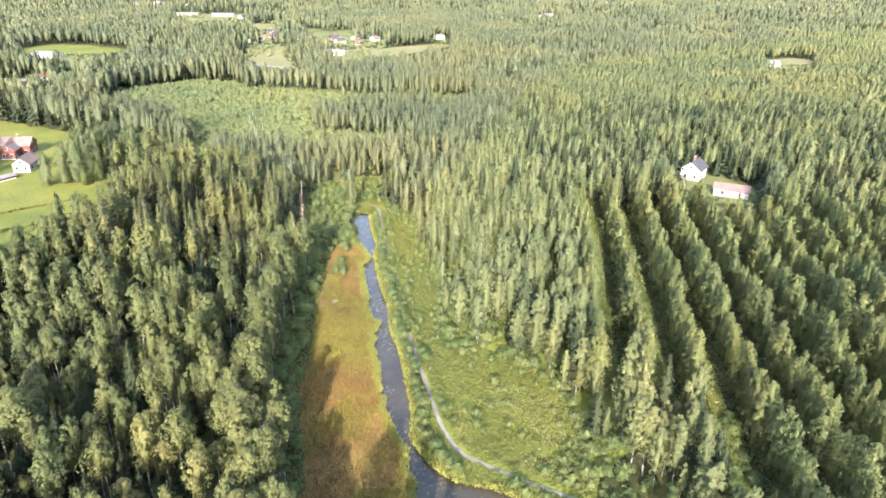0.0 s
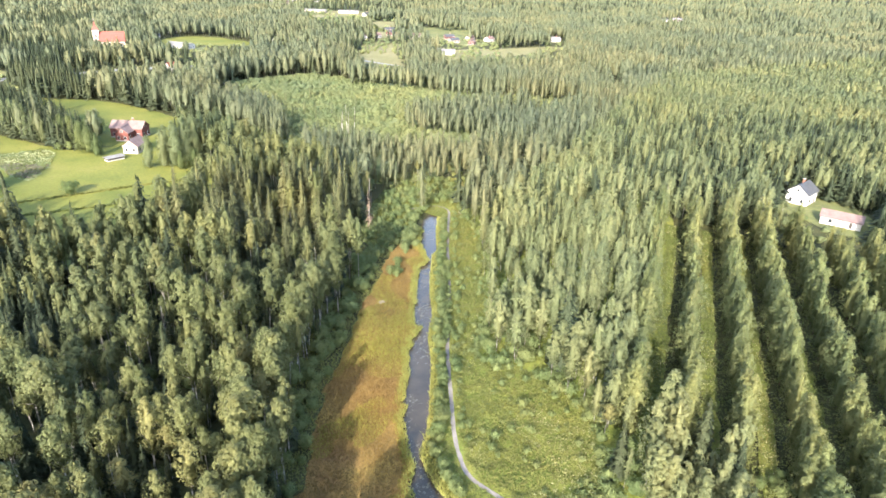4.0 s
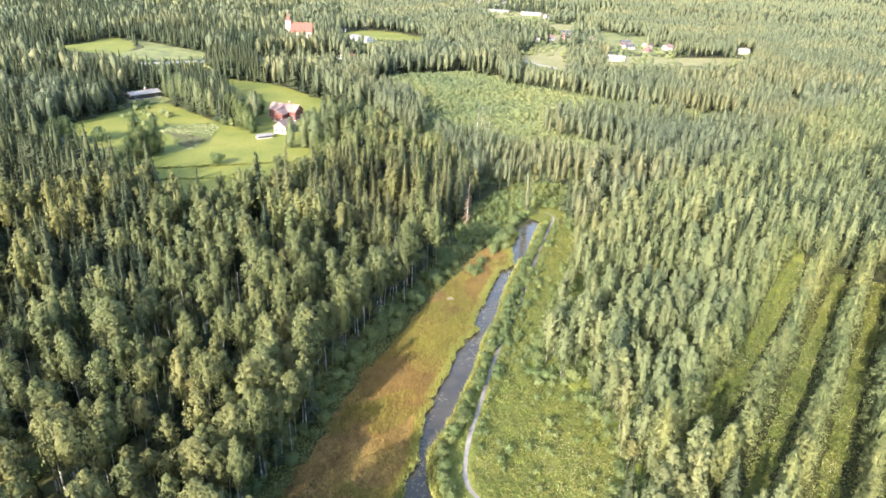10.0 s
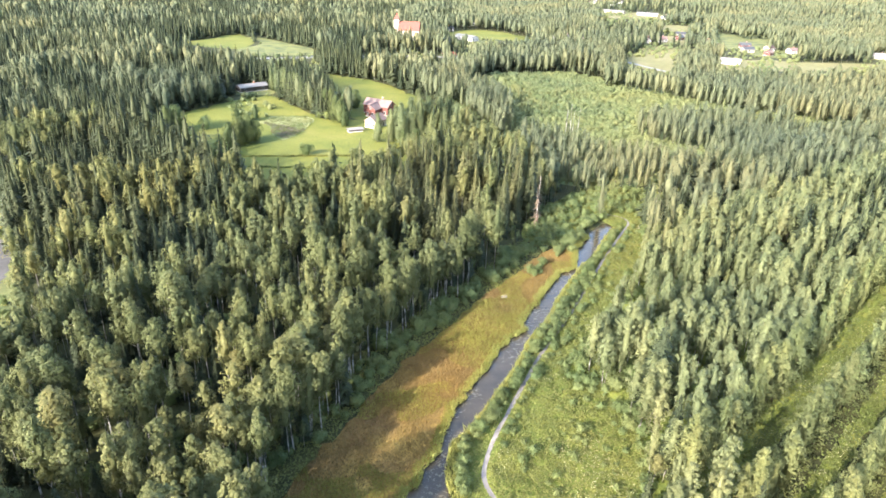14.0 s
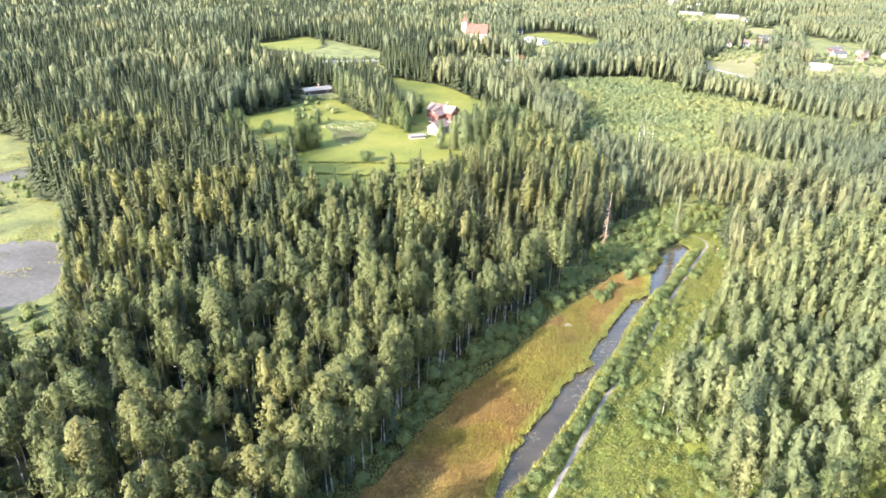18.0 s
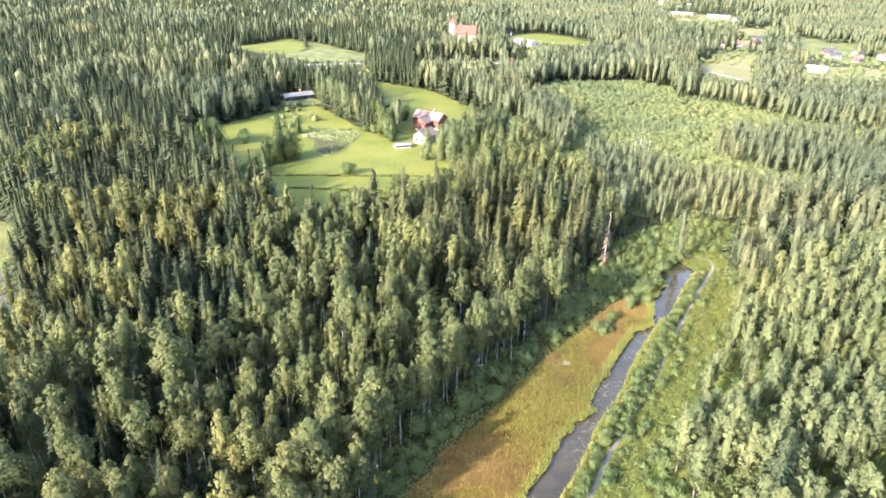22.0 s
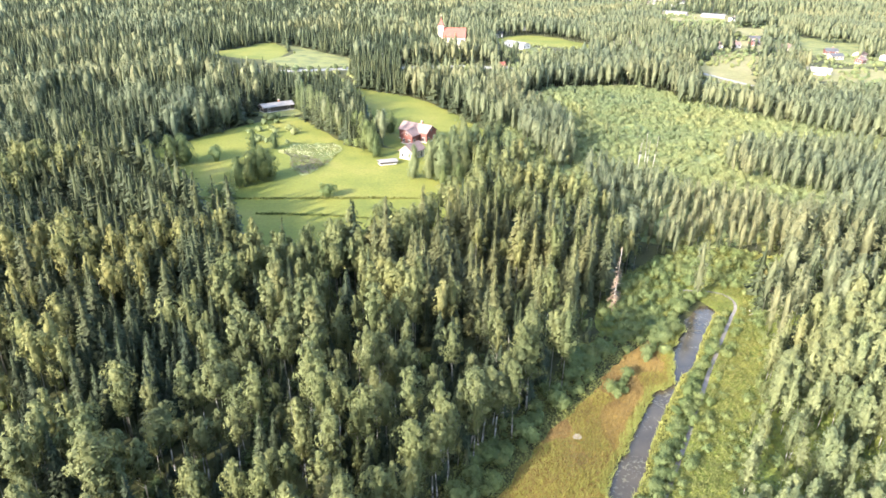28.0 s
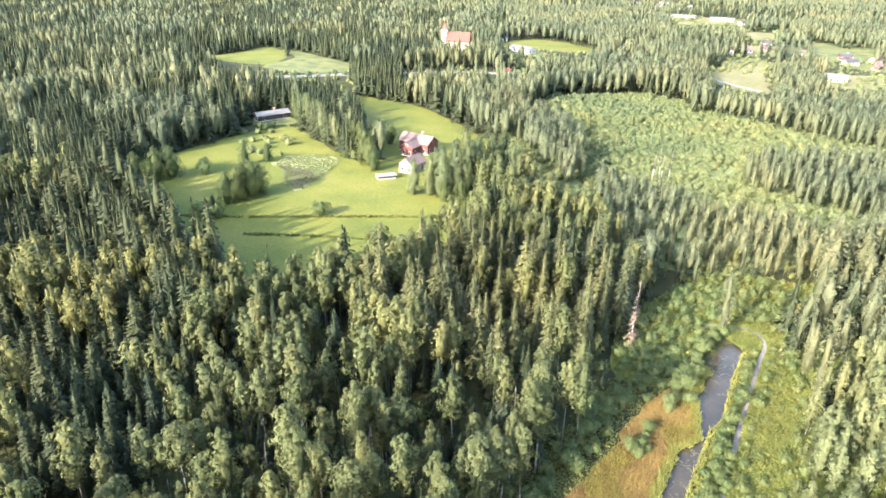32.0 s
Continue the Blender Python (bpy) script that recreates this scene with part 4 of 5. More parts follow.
MASS = {"birch": "dense birch forest with dark gaps between crowns", "aspen": "far mixed woods of slim trees, haze tinted into leaves", "pale": "dense pale-green young birch stand", "row": "straight rows of planted leafy trees",
        "spruce": "dense dark spruce forest", "old": "dense stand of tall spruces tinted as if sunlit", "willow": "thicket of low green willow shrubs", "osier": "thicket of wetland willows, haze tinted into pale leaves"}
NEAR = {"birch": (0, 108, 270), "pale": (62, 112, 240), "row": (66, 62, 220), "spruce": (-12, 140, 240), "old": (36, 180, 150)}
for kind, rows in stand.items():
    rest = rows
    if kind in NEAR:
        px, py, count = NEAR[kind]
        order = np.argsort(np.hypot(rows[:, 0] - px, rows[:, 1] - py))
        for i, k in enumerate(order[:count]):
            tree_thing(kind, rows[k], i % 8, f"{kind} trees near the pond")
        rest = rows[order[count:]]
    d = np.hypot(rest[:, 0], rest[:, 1])
    d = np.where((np.hypot(rest[:, 0] + 20, rest[:, 1]) < 42) | (rest[:, 1] < 14), 500, d)
    for level, a, b in ((0, 0, 128), (1, 128, 215), (2, 215, 430), (3, 430, 760), (4, 760, 1250), (5, 1250, 9000)):
        some = rest[(d >= a) & (d < b)]
        tree_mass(KINDS[kind][3].replace(" ", "_").replace("tree", "forest"), kind, some, level, 6, MASS[kind])

# ---- shrubs along the pond, reeds and herbs ----


def along(line, a, b, step, r, spread):
    """Places along a plan line between shares a and b of its length."""
    p = np.asarray(line)
    run = np.r_[0, np.linalg.norm(np.diff(p, axis=0), axis=1).cumsum()]
    s = np.arange(a * run[-1], b * run[-1], step)
    s = s + r.uniform(-0.4, 0.4, len(s)) * step
    return np.c_[np.interp(s, run, p[:, 0]), np.interp(s, run, p[:, 1])] + r.normal(0, spread, (len(s), 2))


def shrubs():
    r = np.random.default_rng(21)
    spots = [along(east, 0.12, 0.99, 1.9, r, 0.5) + (2.0, -0.8), along(track, 0.25, 0.86, 2.6, r, 0.4) + (-1.5, 0.8), along(track, 0.2, 0.9, 3.2, r, 0.5) + (1.7, -0.9),
             along(track, 0.40, 0.64, 1.5, r, 0.35) + (-0.3, 0.2), along(reed_w, 0.15, 1.0, 2.2, r, 0.9) + (-2.2, 1.4), along(reed_w, 0.3, 1.0, 3.0, r, 1.2) + (-4.6, 2.6), along(west, 0.0, 0.22, 1.7, r, 1.0) + (-2.6, 1.6),
             np.array([(42, 153), (41, 155), (43.5, 156), (45, 158), (46, 160), (44, 154.5), (52, 166), (53, 168), (24, 80), (25.5, 82), (14, 83), (15, 86), (12.8, 80), (34, 101), (36, 103), (38, 104), (33, 99), (30, 74), (40, 86), (28, 92)])]
    n = 0
    for k, p in enumerate(spots):
        for x, y in p:
            if gap(track, np.array(x), np.array(y)) < (0.0 if k == 3 else 1.1) or inside(POND, np.array(x), np.array(y)) or n >= 290:
                continue
            tall = r.uniform(0.5, 1.05) * (1.0, 0.7, 0.75, 0.75, 1.0, 1.35, 1.35, 1.1)[k]
            tree_thing("willow", (x, y, tall, r.uniform(0.75, 1.1), r.uniform(0, 6)), n % 8, "willow shrubs round the pond")
            n += 1


shrubs()


def blades(name, poly, count, tall, width, mat, label, category, seed, keep=None, lean=0.35):
    """Upright blades, each a thin triangle, strewn over an area."""
    r = np.random.default_rng(seed)
    p = np.asarray(poly)
    lo, hi = p.min(0), p.max(0)
    xy = r.uniform(lo, hi, (int(count * np.prod(hi - lo)), 2))
    ok = inside(p, xy[:, 0], xy[:, 1])
    if keep is not None:
        ok &= keep(xy[:, 0], xy[:, 1])
    xy = xy[ok]
    n = len(xy)
    h = tall * r.uniform(0.5, 1.2, n) * (0.6 + 0.8 * value_noise(xy[:, 0], xy[:, 1], 5, seed))
    a = r.uniform(0, 6.28, n)
    side = np.stack([np.cos(a), np.sin(a), 0 * a], 1) * (width * r.uniform(0.6, 1.3, n))[:, None]
    foot = np.c_[xy, np.zeros(n)]
    tip = foot + np.c_[r.normal(0, lean, (n, 2)) * h[:, None], h]
    tagged(new(name, tri_mesh(name, np.stack([foot - side, foot + side, tip], 1), mat)), label, category, kind="stuff")


def sprays(name, poly, count, tall, size, mat, label, category, seed, keep=None):
    """Low leafy herbs: leaf sprays at many heights over an area."""
    r = np.random.default_rng(seed)
    p = np.asarray(poly)
    xy = r.uniform(p.min(0), p.max(0), (int(count * np.prod(np.ptp(p, axis=0))), 2))
    ok = inside(p, xy[:, 0], xy[:, 1])
    if keep is not None:
        ok &= keep(xy[:, 0], xy[:, 1])
    xy = xy[ok]
    n = len(xy)
    z = tall * (0.15 + 0.95 * value_noise(xy[:, 0], xy[:, 1], 2.2, seed) * (0.4 + value_noise(xy[:, 0], xy[:, 1], 9, seed + 1)) * r.uniform(0.5, 1.1, n))
    nrm = unit(r.normal(0, 0.5, (n, 3)) + (0, 0, 0.8))
    tagged(new(name, tri_mesh(name, faced(leaf_tris(r, np.c_[xy, z], nrm, np.full(n, size)), unit(nrm + (0, 0, 0.5))), mat)), label, category, kind="stuff")


REEDS = foliage("rust_reed_blades", (0.159, 0.108, 0.045), (0.265, 0.179, 0.061), (0.352, 0.261, 0.077), 0.2)
blades("reeds", REED, 34, 0.55, 0.075, REEDS, "rust-brown and orange reeds in dense beds", "reeds", 31)
blades("yellow_sedge", REED, 28, 0.7, 0.075, SEDGE, "yellow sedge patches among the reeds", "sedge", 32,
       lambda x, y: (value_noise(x, y, 11, 33) * 0.7 + value_noise(x, y, 4, 34) * 0.3 > 0.45) | (gap(west, x, y) < 1.6))
FRINGE = foliage("shore_sedge_blades", (0.190, 0.200, 0.060), (0.300, 0.300, 0.085), (0.400, 0.370, 0.115), 0.3)
fringe = np.vstack([curve(BANK_E) + (-0.4, 0.2), (curve(BANK_E) + (2.2, -1.2))[::-1]])
blades("bank_sedge", fringe, 22, 0.9, 0.13, FRINGE, "yellow-green sedge fringe along the water", "sedge", 35)
blades("shore_sedge", np.vstack([west[12:] + (0.5, -0.35), (west[12:] + (-0.9, 0.6))[::-1]]), 30, 0.9, 0.10, FRINGE, "bright yellow-green sedge fringe between reeds and water", "sedge", 46)
sprays("herbs", GREENWAY, 18, 1.3, 0.21, HERB, "lush green herbs and tall weeds", "herbs", 36, lambda x, y: gap(track, x, y) > 0.5)
sprays("bank_herbs", BANKSIDE, 14, 0.9, 0.2, HERB, "lush green herbs on the pond bank", "herbs", 37, lambda x, y: gap(track, x, y) > 0.45)
sprays("flower_heads", GREENWAY, 5, 1.5, 0.085, FLOWER, "cream flower heads scattered over the herbs", "flowers", 36,
       lambda x, y: (value_noise(x, y, 9, 39) > 0.5) & (gap(track, x, y) > 2) & ((y < 104) | (value_noise(x, y, 3, 40) > 0.86)))


def row_strips():
    """Herbs in the grassy strips between the plantation rows."""
    for q, o in enumerate((-18.8, -7.6, 2.6, 12.8)):
        line = np.array([ROW_D * s + ROW_N * o for s in (84 if o < -2 else 20, 100, 120, 150, 203)])
        line = ragged(curve(line, False, 12), 0.35, 70 + q)
        poly = np.vstack([line + ROW_N * 1.7, (line - ROW_N * 1.5)[::-1]])
        sheet("grass_strip", poly, 0.05, GREEN, "sunlit grassy strip between two planted rows", "grass")
        sprays("strip_herbs", poly, 12, 1.2, 0.22, HERB, "green weeds in the strip between rows", "herbs", 60 + q)
        sprays("strip_flowers", poly, 4.5, 1.4, 0.085, FLOWER, "cream flower heads in the strip between rows", "flowers", 60 + q, lambda x, y: value_noise(x, y, 7, 39) > 0.42)


row_strips()
planting = [ROW_D * s + ROW_N * o for s, o in ((86, -25), (203, -25), (203, 46), (30, 46), (30, 0), (86, -4))]
sprays("undergrowth_herbs", planting, 3.2, 1.2, 0.3, HERB, "green weeds beneath the planted rows", "herbs", 71)
sprays("stand_herbs", [(40, 108), (60, 130), (82, 170), (92, 204), (128, 206), (96, 150), (66, 110), (50, 92)], 3, 1.2, 0.3, HERB, "green herbs beneath the birch stand", "herbs", 72)


# ---- single trees in the meadow and dead trees ----


def lone_trees():
    """Trees and bushes that stand free on the meadow and round the farm: x, y, height, kind."""
    r = np.random.default_rng(77)
    spots = [(-32.5, 268, 5.8, "w"), (-63, 280, 13, "o"), (-59, 284, 14, "o"), (-62, 287, 12, "o"), (-66, 277, 12, "o"), (-57, 288, 11, "o"), (-68, 267, 7, "o"), (-70.5, 264, 6, "w"), (-66, 265, 6, "w"),
             (-99, 301, 13, "o"), (-94, 303, 13, "o"), (-105, 298, 12, "o"), (-97, 307, 12, "o"), (-83.5, 309, 7, "w"), (-71, 321, 10, "o"), (-63, 326, 8, "o"), (-24, 333, 4, "w"), (-28, 331, 4.5, "w"), (-32, 333, 3.5, "w"),
             (-37, 349, 14, "a"), (-40, 352, 15, "a"), (-43, 356, 17, "a"), (-45, 361, 18, "a"), (-48, 366, 18, "a"), (-51, 372, 17, "a"), (-54, 378, 18, "a"), (-57, 384, 17, "a"), (-61, 391, 18, "a"), (-65, 398, 16, "a"),
             (-18, 316, 10, "o"), (-21, 322, 12, "o"), (-23, 329, 13, "o"), (-26, 339, 14, "o"), (-29, 346, 13, "o"), (-14, 353, 11, "o"), (-20, 337, 12, "o"), (-30, 354, 15, "s"), (-33, 358, 13, "s"),
             (-2, 289, 14, "p"), (4, 288, 16, "p"), (8.5, 287, 19, "p"), (13, 290, 21, "p"), (18, 293, 19, "p"), (22, 297, 20, "p"), (9.5, 281.5, 8, "o"), (15, 284, 8, "o"), (27, 302, 18, "p"), (32, 308, 17, "p"), (6, 295, 16, "p"), (18, 301, 18, "p"), (36, 303, 16, "p")]
    for i, (x, y, h, k) in enumerate(spots):
        kind = {"w": "willow", "o": "broad", "a": "poplar", "p": "poplar", "s": "spruce"}[k]
        base = {"w": 3.0, "o": 12, "a": 18, "p": 18, "s": 20}[k]
        ob = tree_thing(kind, (x, y, h / base, {"w": 0.9, "o": 0.95, "a": 0.95, "p": 1.12, "s": 1.0}[k] * r.uniform(0.9, 1.1), r.uniform(0, 6)), i % 8, "trees on the meadow")
        tagged(ob, {"w": "round green bush standing alone on the meadow", "o": "broad leafy tree on the meadow", "a": "tall leafy tree in an avenue beside the meadow",
                    "p": "tall dense grey-green tree beside the farm outbuilding",
                    "s": "dark spruce beside the farm meadow"}[k])


def bare_tree(x, y, h, seed, name, label, needles=False):
    """A dead standing tree: leaning trunk with broken limbs, with or without brown needles."""
    r = np.random.default_rng(seed)
    root = new(name)
    root.matrix_basis = pose(x, y, 0)
    lean = r.normal(0, 0.04, 2) * h
    new("trunk", tri_mesh("trunk", tube([(0, 0, 0), (*(lean * 0.5), h * 0.5), (*lean, h)], [0.2, 0.14, 0.05], 6), BARK_D)).parent = root
    for k in range(14):
        z = h * r.uniform(0.35, 0.95)
        a, L = r.uniform(0, 6.28), (1 - z / h) * 2.2 + 0.4
        p = np.array([*(lean * z / h), z])
        new("branch", tri_mesh("branch", tube([p, p + (L * math.cos(a), L * math.sin(a), -0.1)], [0.035, 0.01], 3), BARK_D)).parent = root
    if needles:
        crown, _ = conifer(seed, h, 1.5, 16, 7, 1)
        new("crown", tri_mesh("crown", crown, RUST)).parent = root
    tagged(root, label, "dead tree", "dead trees")


def fallen_log(x, y, turn, length):
    root = new("fallen_log")
    root.matrix_basis = pose(x, y, 0.16, 0, 0, turn)
    new("log", tri_mesh("log", tube([(-length / 2, 0, 0), (0, 0.05, 0.04), (length / 2, 0, 0)], [0.16, 0.15, 0.12], 8), BARK_D)).parent = root
    for k in (-0.2, 0.25):
        new("branch_stub", tri_mesh("branch_stub", tube([(k * length, 0, 0.08), (k * length + 0.2, 0.3, 0.4)], [0.05, 0.02], 5), BARK_D)).parent = root
    tagged(root, "pale weathered log lying beside the path", "log", "logs by the path")


for x, y, turn, length in ((85.5, 186.5, 20, 3.4), (86.5, 188, -12, 2.6), (87.6, 186.9, 35, 2.2)):
    fallen_log(x, y, turn, length)
sheet("flattened_reeds", ragged(curve([(30.6, 140.4), (31.5, 140.1), (32.2, 140.8), (31.8, 141.7), (30.8, 141.6)], True), 0.12, 63), 0.33, LITTER, "pale flattened spot in the reed bed", "reeds")
lone_trees()
for i, (x, y, h) in enumerate([(90, 303, 13), (92, 301, 16), (93.5, 303, 12), (95, 300, 15), (91, 306, 11)]):
    bare_tree(x, y, h, 500 + i, "dead_tree", "bare grey dead trunk standing in the wetland")
for i, (x, y, h) in enumerate([(-22, 143, 12), (-6, 155, 12), (-17, 120, 9), (20, 158, 12)]):
    bare_tree(x, y, h, 540 + i, "dead_birch", "bare pale dead birch among green crowns")
for i, (x, y, h) in enumerate([(-117, 190, 5), (-115.5, 189, 6), (-114.5, 190.5, 4.5)]):
    bare_tree(x, y, h, 560 + i, "dead_birch", "small bare pale birch at the clearing's edge")
bare_tree(50, 188, 18, 520, "dead_spruce", "dying spruce with thin reddish-brown needles", True)
bare_tree(94, 197, 8, 521, "dead_spruce", "small dead tree with rust-red needles", True)


def thickets():
    """Low shrubs on the scrub at the pond's end, in the clearing and along the forest edges."""
    r = np.random.default_rng(91)
    x, y = jittered(40, 112, 170, 228, 2.6, 92)
    m = inside(SCRUB, x, y) & (gap(track, x, y) > 2.0) & (r.uniform(0, 1, len(x)) < 0.8)
    a = np.c_[x[m], y[m], r.uniform(0.5, 1.2, m.sum()), r.uniform(0.8, 1.2, m.sum()), r.uniform(0, 6, m.sum())]
    x, y = jittered(-26, 66, 66, 186, 2.7, 93)
    m = ~inside(REED, x, y) & (gap(reed_w, x, y) < 8.5) & (gap(reed_w, x, y) > 4) & (x * 0.83 - y * 0.55 < gap(reed_w, x, y) - 30) & ~inside(POND, x, y)
    b = np.c_[x[m], y[m], r.uniform(0.35, 1.0, m.sum()), r.uniform(0.8, 1.2, m.sum()), r.uniform(0, 6, m.sum())]
    x, y = jittered(-230, -90, 100, 290, 4.5, 94)
    m = inside(yard_w, x, y) & ~inside(GRIT[0], x, y) & ~inside(GRIT[1], x, y) & ((value_noise(x, y, 14, 95) > 0.62) | ((y < 141) & (x > -126)) | ((x > -160) & (y > 232)))
    c = np.c_[x[m], y[m], r.uniform(0.3, 0.9, m.sum()), r.uniform(0.8, 1.4, m.sum()), r.uniform(0, 6, m.sum())]
    x, y = jittered(14, 94, 56, 208, 3.2, 97)
    m = inside(GREENWAY, x, y) & (gap(track, x, y) > 2.2) & (value_noise(x, y, 10, 98) * 0.6 + r.uniform(0, 0.4, len(x)) > 0.44)
    line = along_edge(EDGE_E, 1.5, r)
    f = np.c_[line + (0.5, 0), r.uniform(0.4, 1.0, len(line)), r.uniform(0.9, 1.3, len(line)), r.uniform(0, 6, len(line))]
    x2, y2 = jittered(-12, 38, 40, 66, 2.6, 101)
    m2 = inside(NEAR_S, x2, y2) & (gap(track, x2, y2) > 1.8) & (gap(POND, x2, y2, True) > 1.0) & ~inside(POND, x2, y2) & ~inside(REED, x2, y2)
    f = np.concatenate([f, np.c_[x2[m2], y2[m2], r.uniform(0.4, 1.0, m2.sum()), r.uniform(0.9, 1.3, m2.sum()), r.uniform(0, 6, m2.sum())]])
    e = np.c_[x[m], y[m], r.uniform(0.25, 0.75, m.sum()), r.uniform(0.9, 1.3, m.sum()), r.uniform(0, 6, m.sum())]
    tree_mass("shrub_thicket", "willow", np.concatenate([a, b, e, f]), 1, 6, "low green thicket between forest and open ground")
    tree_mass("clearing_shrubs", "willow", c, 2, 6, "scattered bushes in the dry clearing")
    x, y = jittered(-100, 700, 0, 1000, 8.0, 96)
    d = np.hypot(x, y)
    m = np.zeros(len(x), bool)
    for f in list(fields) + YARDS[1:]:
        for k in (0.95, 0.9, 0.85):
            m |= inside(f, x / k, y / k)
        m &= ~inside(f, x, y)
    m &= (d > 150) & ~inside(WET, x, y)
    e = np.c_[x[m], y[m], r.uniform(0.5, 1.3, m.sum()), r.uniform(0.9, 1.5, m.sum()), r.uniform(0, 6, m.sum())]
    x, y = jittered(30, 335, 225, 475, 3.3, 99)
    lush = value_noise(x, y, 21, 77) * 0.6 + value_noise(x, y, 8, 78) * 0.4
    m = inside(WET, x, y) & in_sight(x, y) & (r.uniform(0, 1, len(x)) < np.clip(lush * 2.2, 0.4, 0.95))
    size = np.clip(0.25 + 1.1 * lush[m] * r.uniform(0.5, 1.3, m.sum()), 0.3, 1.5)
    rows = np.c_[x[m], y[m], size, r.uniform(0.9, 1.45, m.sum()), r.uniform(0, 6, m.sum())]
    tree_mass("far_wetland_shrubs", "osier", rows[rows[:, 1] > 330], 2, 6, "dense low willow scrub on the far wetland")
    tree_mass("wetland_shrubs", "osier", rows[rows[:, 1] <= 330], 1, 6, "dense low willow scrub covering the wetland")
    tree_mass("hedge_shrubs", "osier", e, 3, 6, "low scrub along the edges of distant fields")


thickets()
for mat, seed, least in ((HERB, 81, 0.5), (SEDGE, 82, 0.58)):
    sprays("clearing_weeds", yard_w, 2.4, 0.6, 0.2, mat, "tufts of weeds and yellowing grass in the clearing", "weeds", seed,
           lambda x, y: (x > -180) & (value_noise(x, y, 9, seed) * 0.7 + value_noise(x, y, 3, seed + 2) * 0.3 > np.where(inside(GRIT[0], x, y), 0.74, least)))
sprays("scrub_herbs", curve(SCRUB, True), 5, 1.2, 0.4, HERB, "lush green herbs at the pond's end", "herbs", 41, lambda x, y: gap(track, x, y) > 1.2)
sprays("green_weeds", WEEDS, 4, 0.8, 0.3, HERB, "rank green weeds in the unmown patch", "weeds", 47)
sprays("weeds", WEEDS, 5, 0.9, 0.26, WEED, "tall mauve-brown weeds left unmown in the meadow", "weeds", 42, lambda x, y: (y + 0.5 * x < 292) & (value_noise(x, y, 5, 48) > 0.35))
sprays("weed_flowers", WEEDS, 1.6, 1.2, 0.2, FLOWER, "cream seed heads over the unmown patch", "flowers", 42, lambda x, y: (y + 0.4 * x > 296) & (value_noise(x, y, 6, 49) > 0.4))
edge_band = np.vstack([reed_w + (0.3, 0), (reed_w + (-8.5, 5.0))[::-1]])
sprays("edge_herbs", edge_band, 9, 1.1, 0.24, HERB, "green herbs between reeds and forest", "herbs", 45)
for i, row in enumerate(([(-80, 266), (-58, 265), (-34, 266), (6, 267)], [(-54, 251), (-31, 250), (-8, 247)])):
    line = curve(row)
    blades("ditch_grass", np.vstack([line + (0, 0.7), line[::-1] - (0, 0.7)]), 10, 0.8, 0.25, HERB, "rank grass along a shallow meadow ditch", "grass", 43 + i)

# ---- buildings ----


def box(bm, x0, x1, y0, y1, z0, z1):
    v = [bm.verts.new(p) for p in ((x0, y0, z0), (x1, y0, z0), (x1, y1, z0), (x0, y1, z0), (x0, y0, z1), (x1, y0, z1), (x1, y1, z1), (x0, y1, z1))]
    for f in ((3, 2, 1, 0), (4, 5, 6, 7), (0, 1, 5, 4), (1, 2, 6, 5), (2, 3, 7, 6), (3, 0, 4, 7)):
        bm.faces.new([v[i] for i in f])
    return bm


def shell(L, W, h, rise):
    """Walls with gables, ridge along x."""
    bm = bmesh.new()
    a, b = L / 2, W / 2
    v = [bm.verts.new(p) for p in ((-a, -b, 0), (a, -b, 0), (a, b, 0), (-a, b, 0), (-a, -b, h), (a, -b, h), (a, b, h), (-a, b, h), (-a, 0, h + rise), (a, 0, h + rise))]
    for f in ((0, 1, 5, 4), (2, 3, 7, 6), (1, 2, 6, 9, 5), (3, 0, 4, 8, 7)):
        bm.faces.new([v[i] for i in f])
    return bm


def slope(L, W, h, rise, side, over=0.5, thick=0.18):
    """One slope of a gable roof, as a slab."""
    bm = bmesh.new()
    a, b = L / 2 + over, W / 2
    k = rise / b
    e = b + over
    pts = []
    for x in (-a, a):
        for y, z in ((0, h + rise + 0.04), (side * e, h + rise + 0.04 - k * e)):
            pts += [(x, y, z), (x, y, z + thick)]
    v = [bm.verts.new(p) for p in pts]
    for f in ((0, 2, 6, 4), (1, 5, 7, 3), (0, 1, 3, 2), (4, 6, 7, 5), (2, 3, 7, 6), (0, 4, 5, 1)):
        bm.faces.new([v[i] for i in f])
    bmesh.ops.recalc_face_normals(bm, faces=bm.faces)
    return bm


def window_on(parent, x, y, z, w, h, face):
    """A framed window on a wall; face: 's', 'n', 'e' or 'w'."""
    def put(bm, d0, d1, w0, h0, name, mat, under):
        if face in "sn":
            s = -1 if face == "s" else 1
            box(bm, x - w0 / 2, x + w0 / 2, min(y + s * d0, y + s * d1), max(y + s * d0, y + s * d1), z - h0 / 2, z + h0 / 2)
        else:
            s = -1 if face == "w" else 1
            box(bm, min(x + s * d0, x + s * d1), max(x + s * d0, x + s * d1), y - w0 / 2, y + w0 / 2, z - h0 / 2, z + h0 / 2)
        return part(name, bm, mat, under)
    win = put(bmesh.new(), -0.04, 0.05, w + 0.24, h + 0.24, "window", WHITE, parent)
    put(bmesh.new(), 0.03, 0.07, w, h, "pane", GLASS, win)


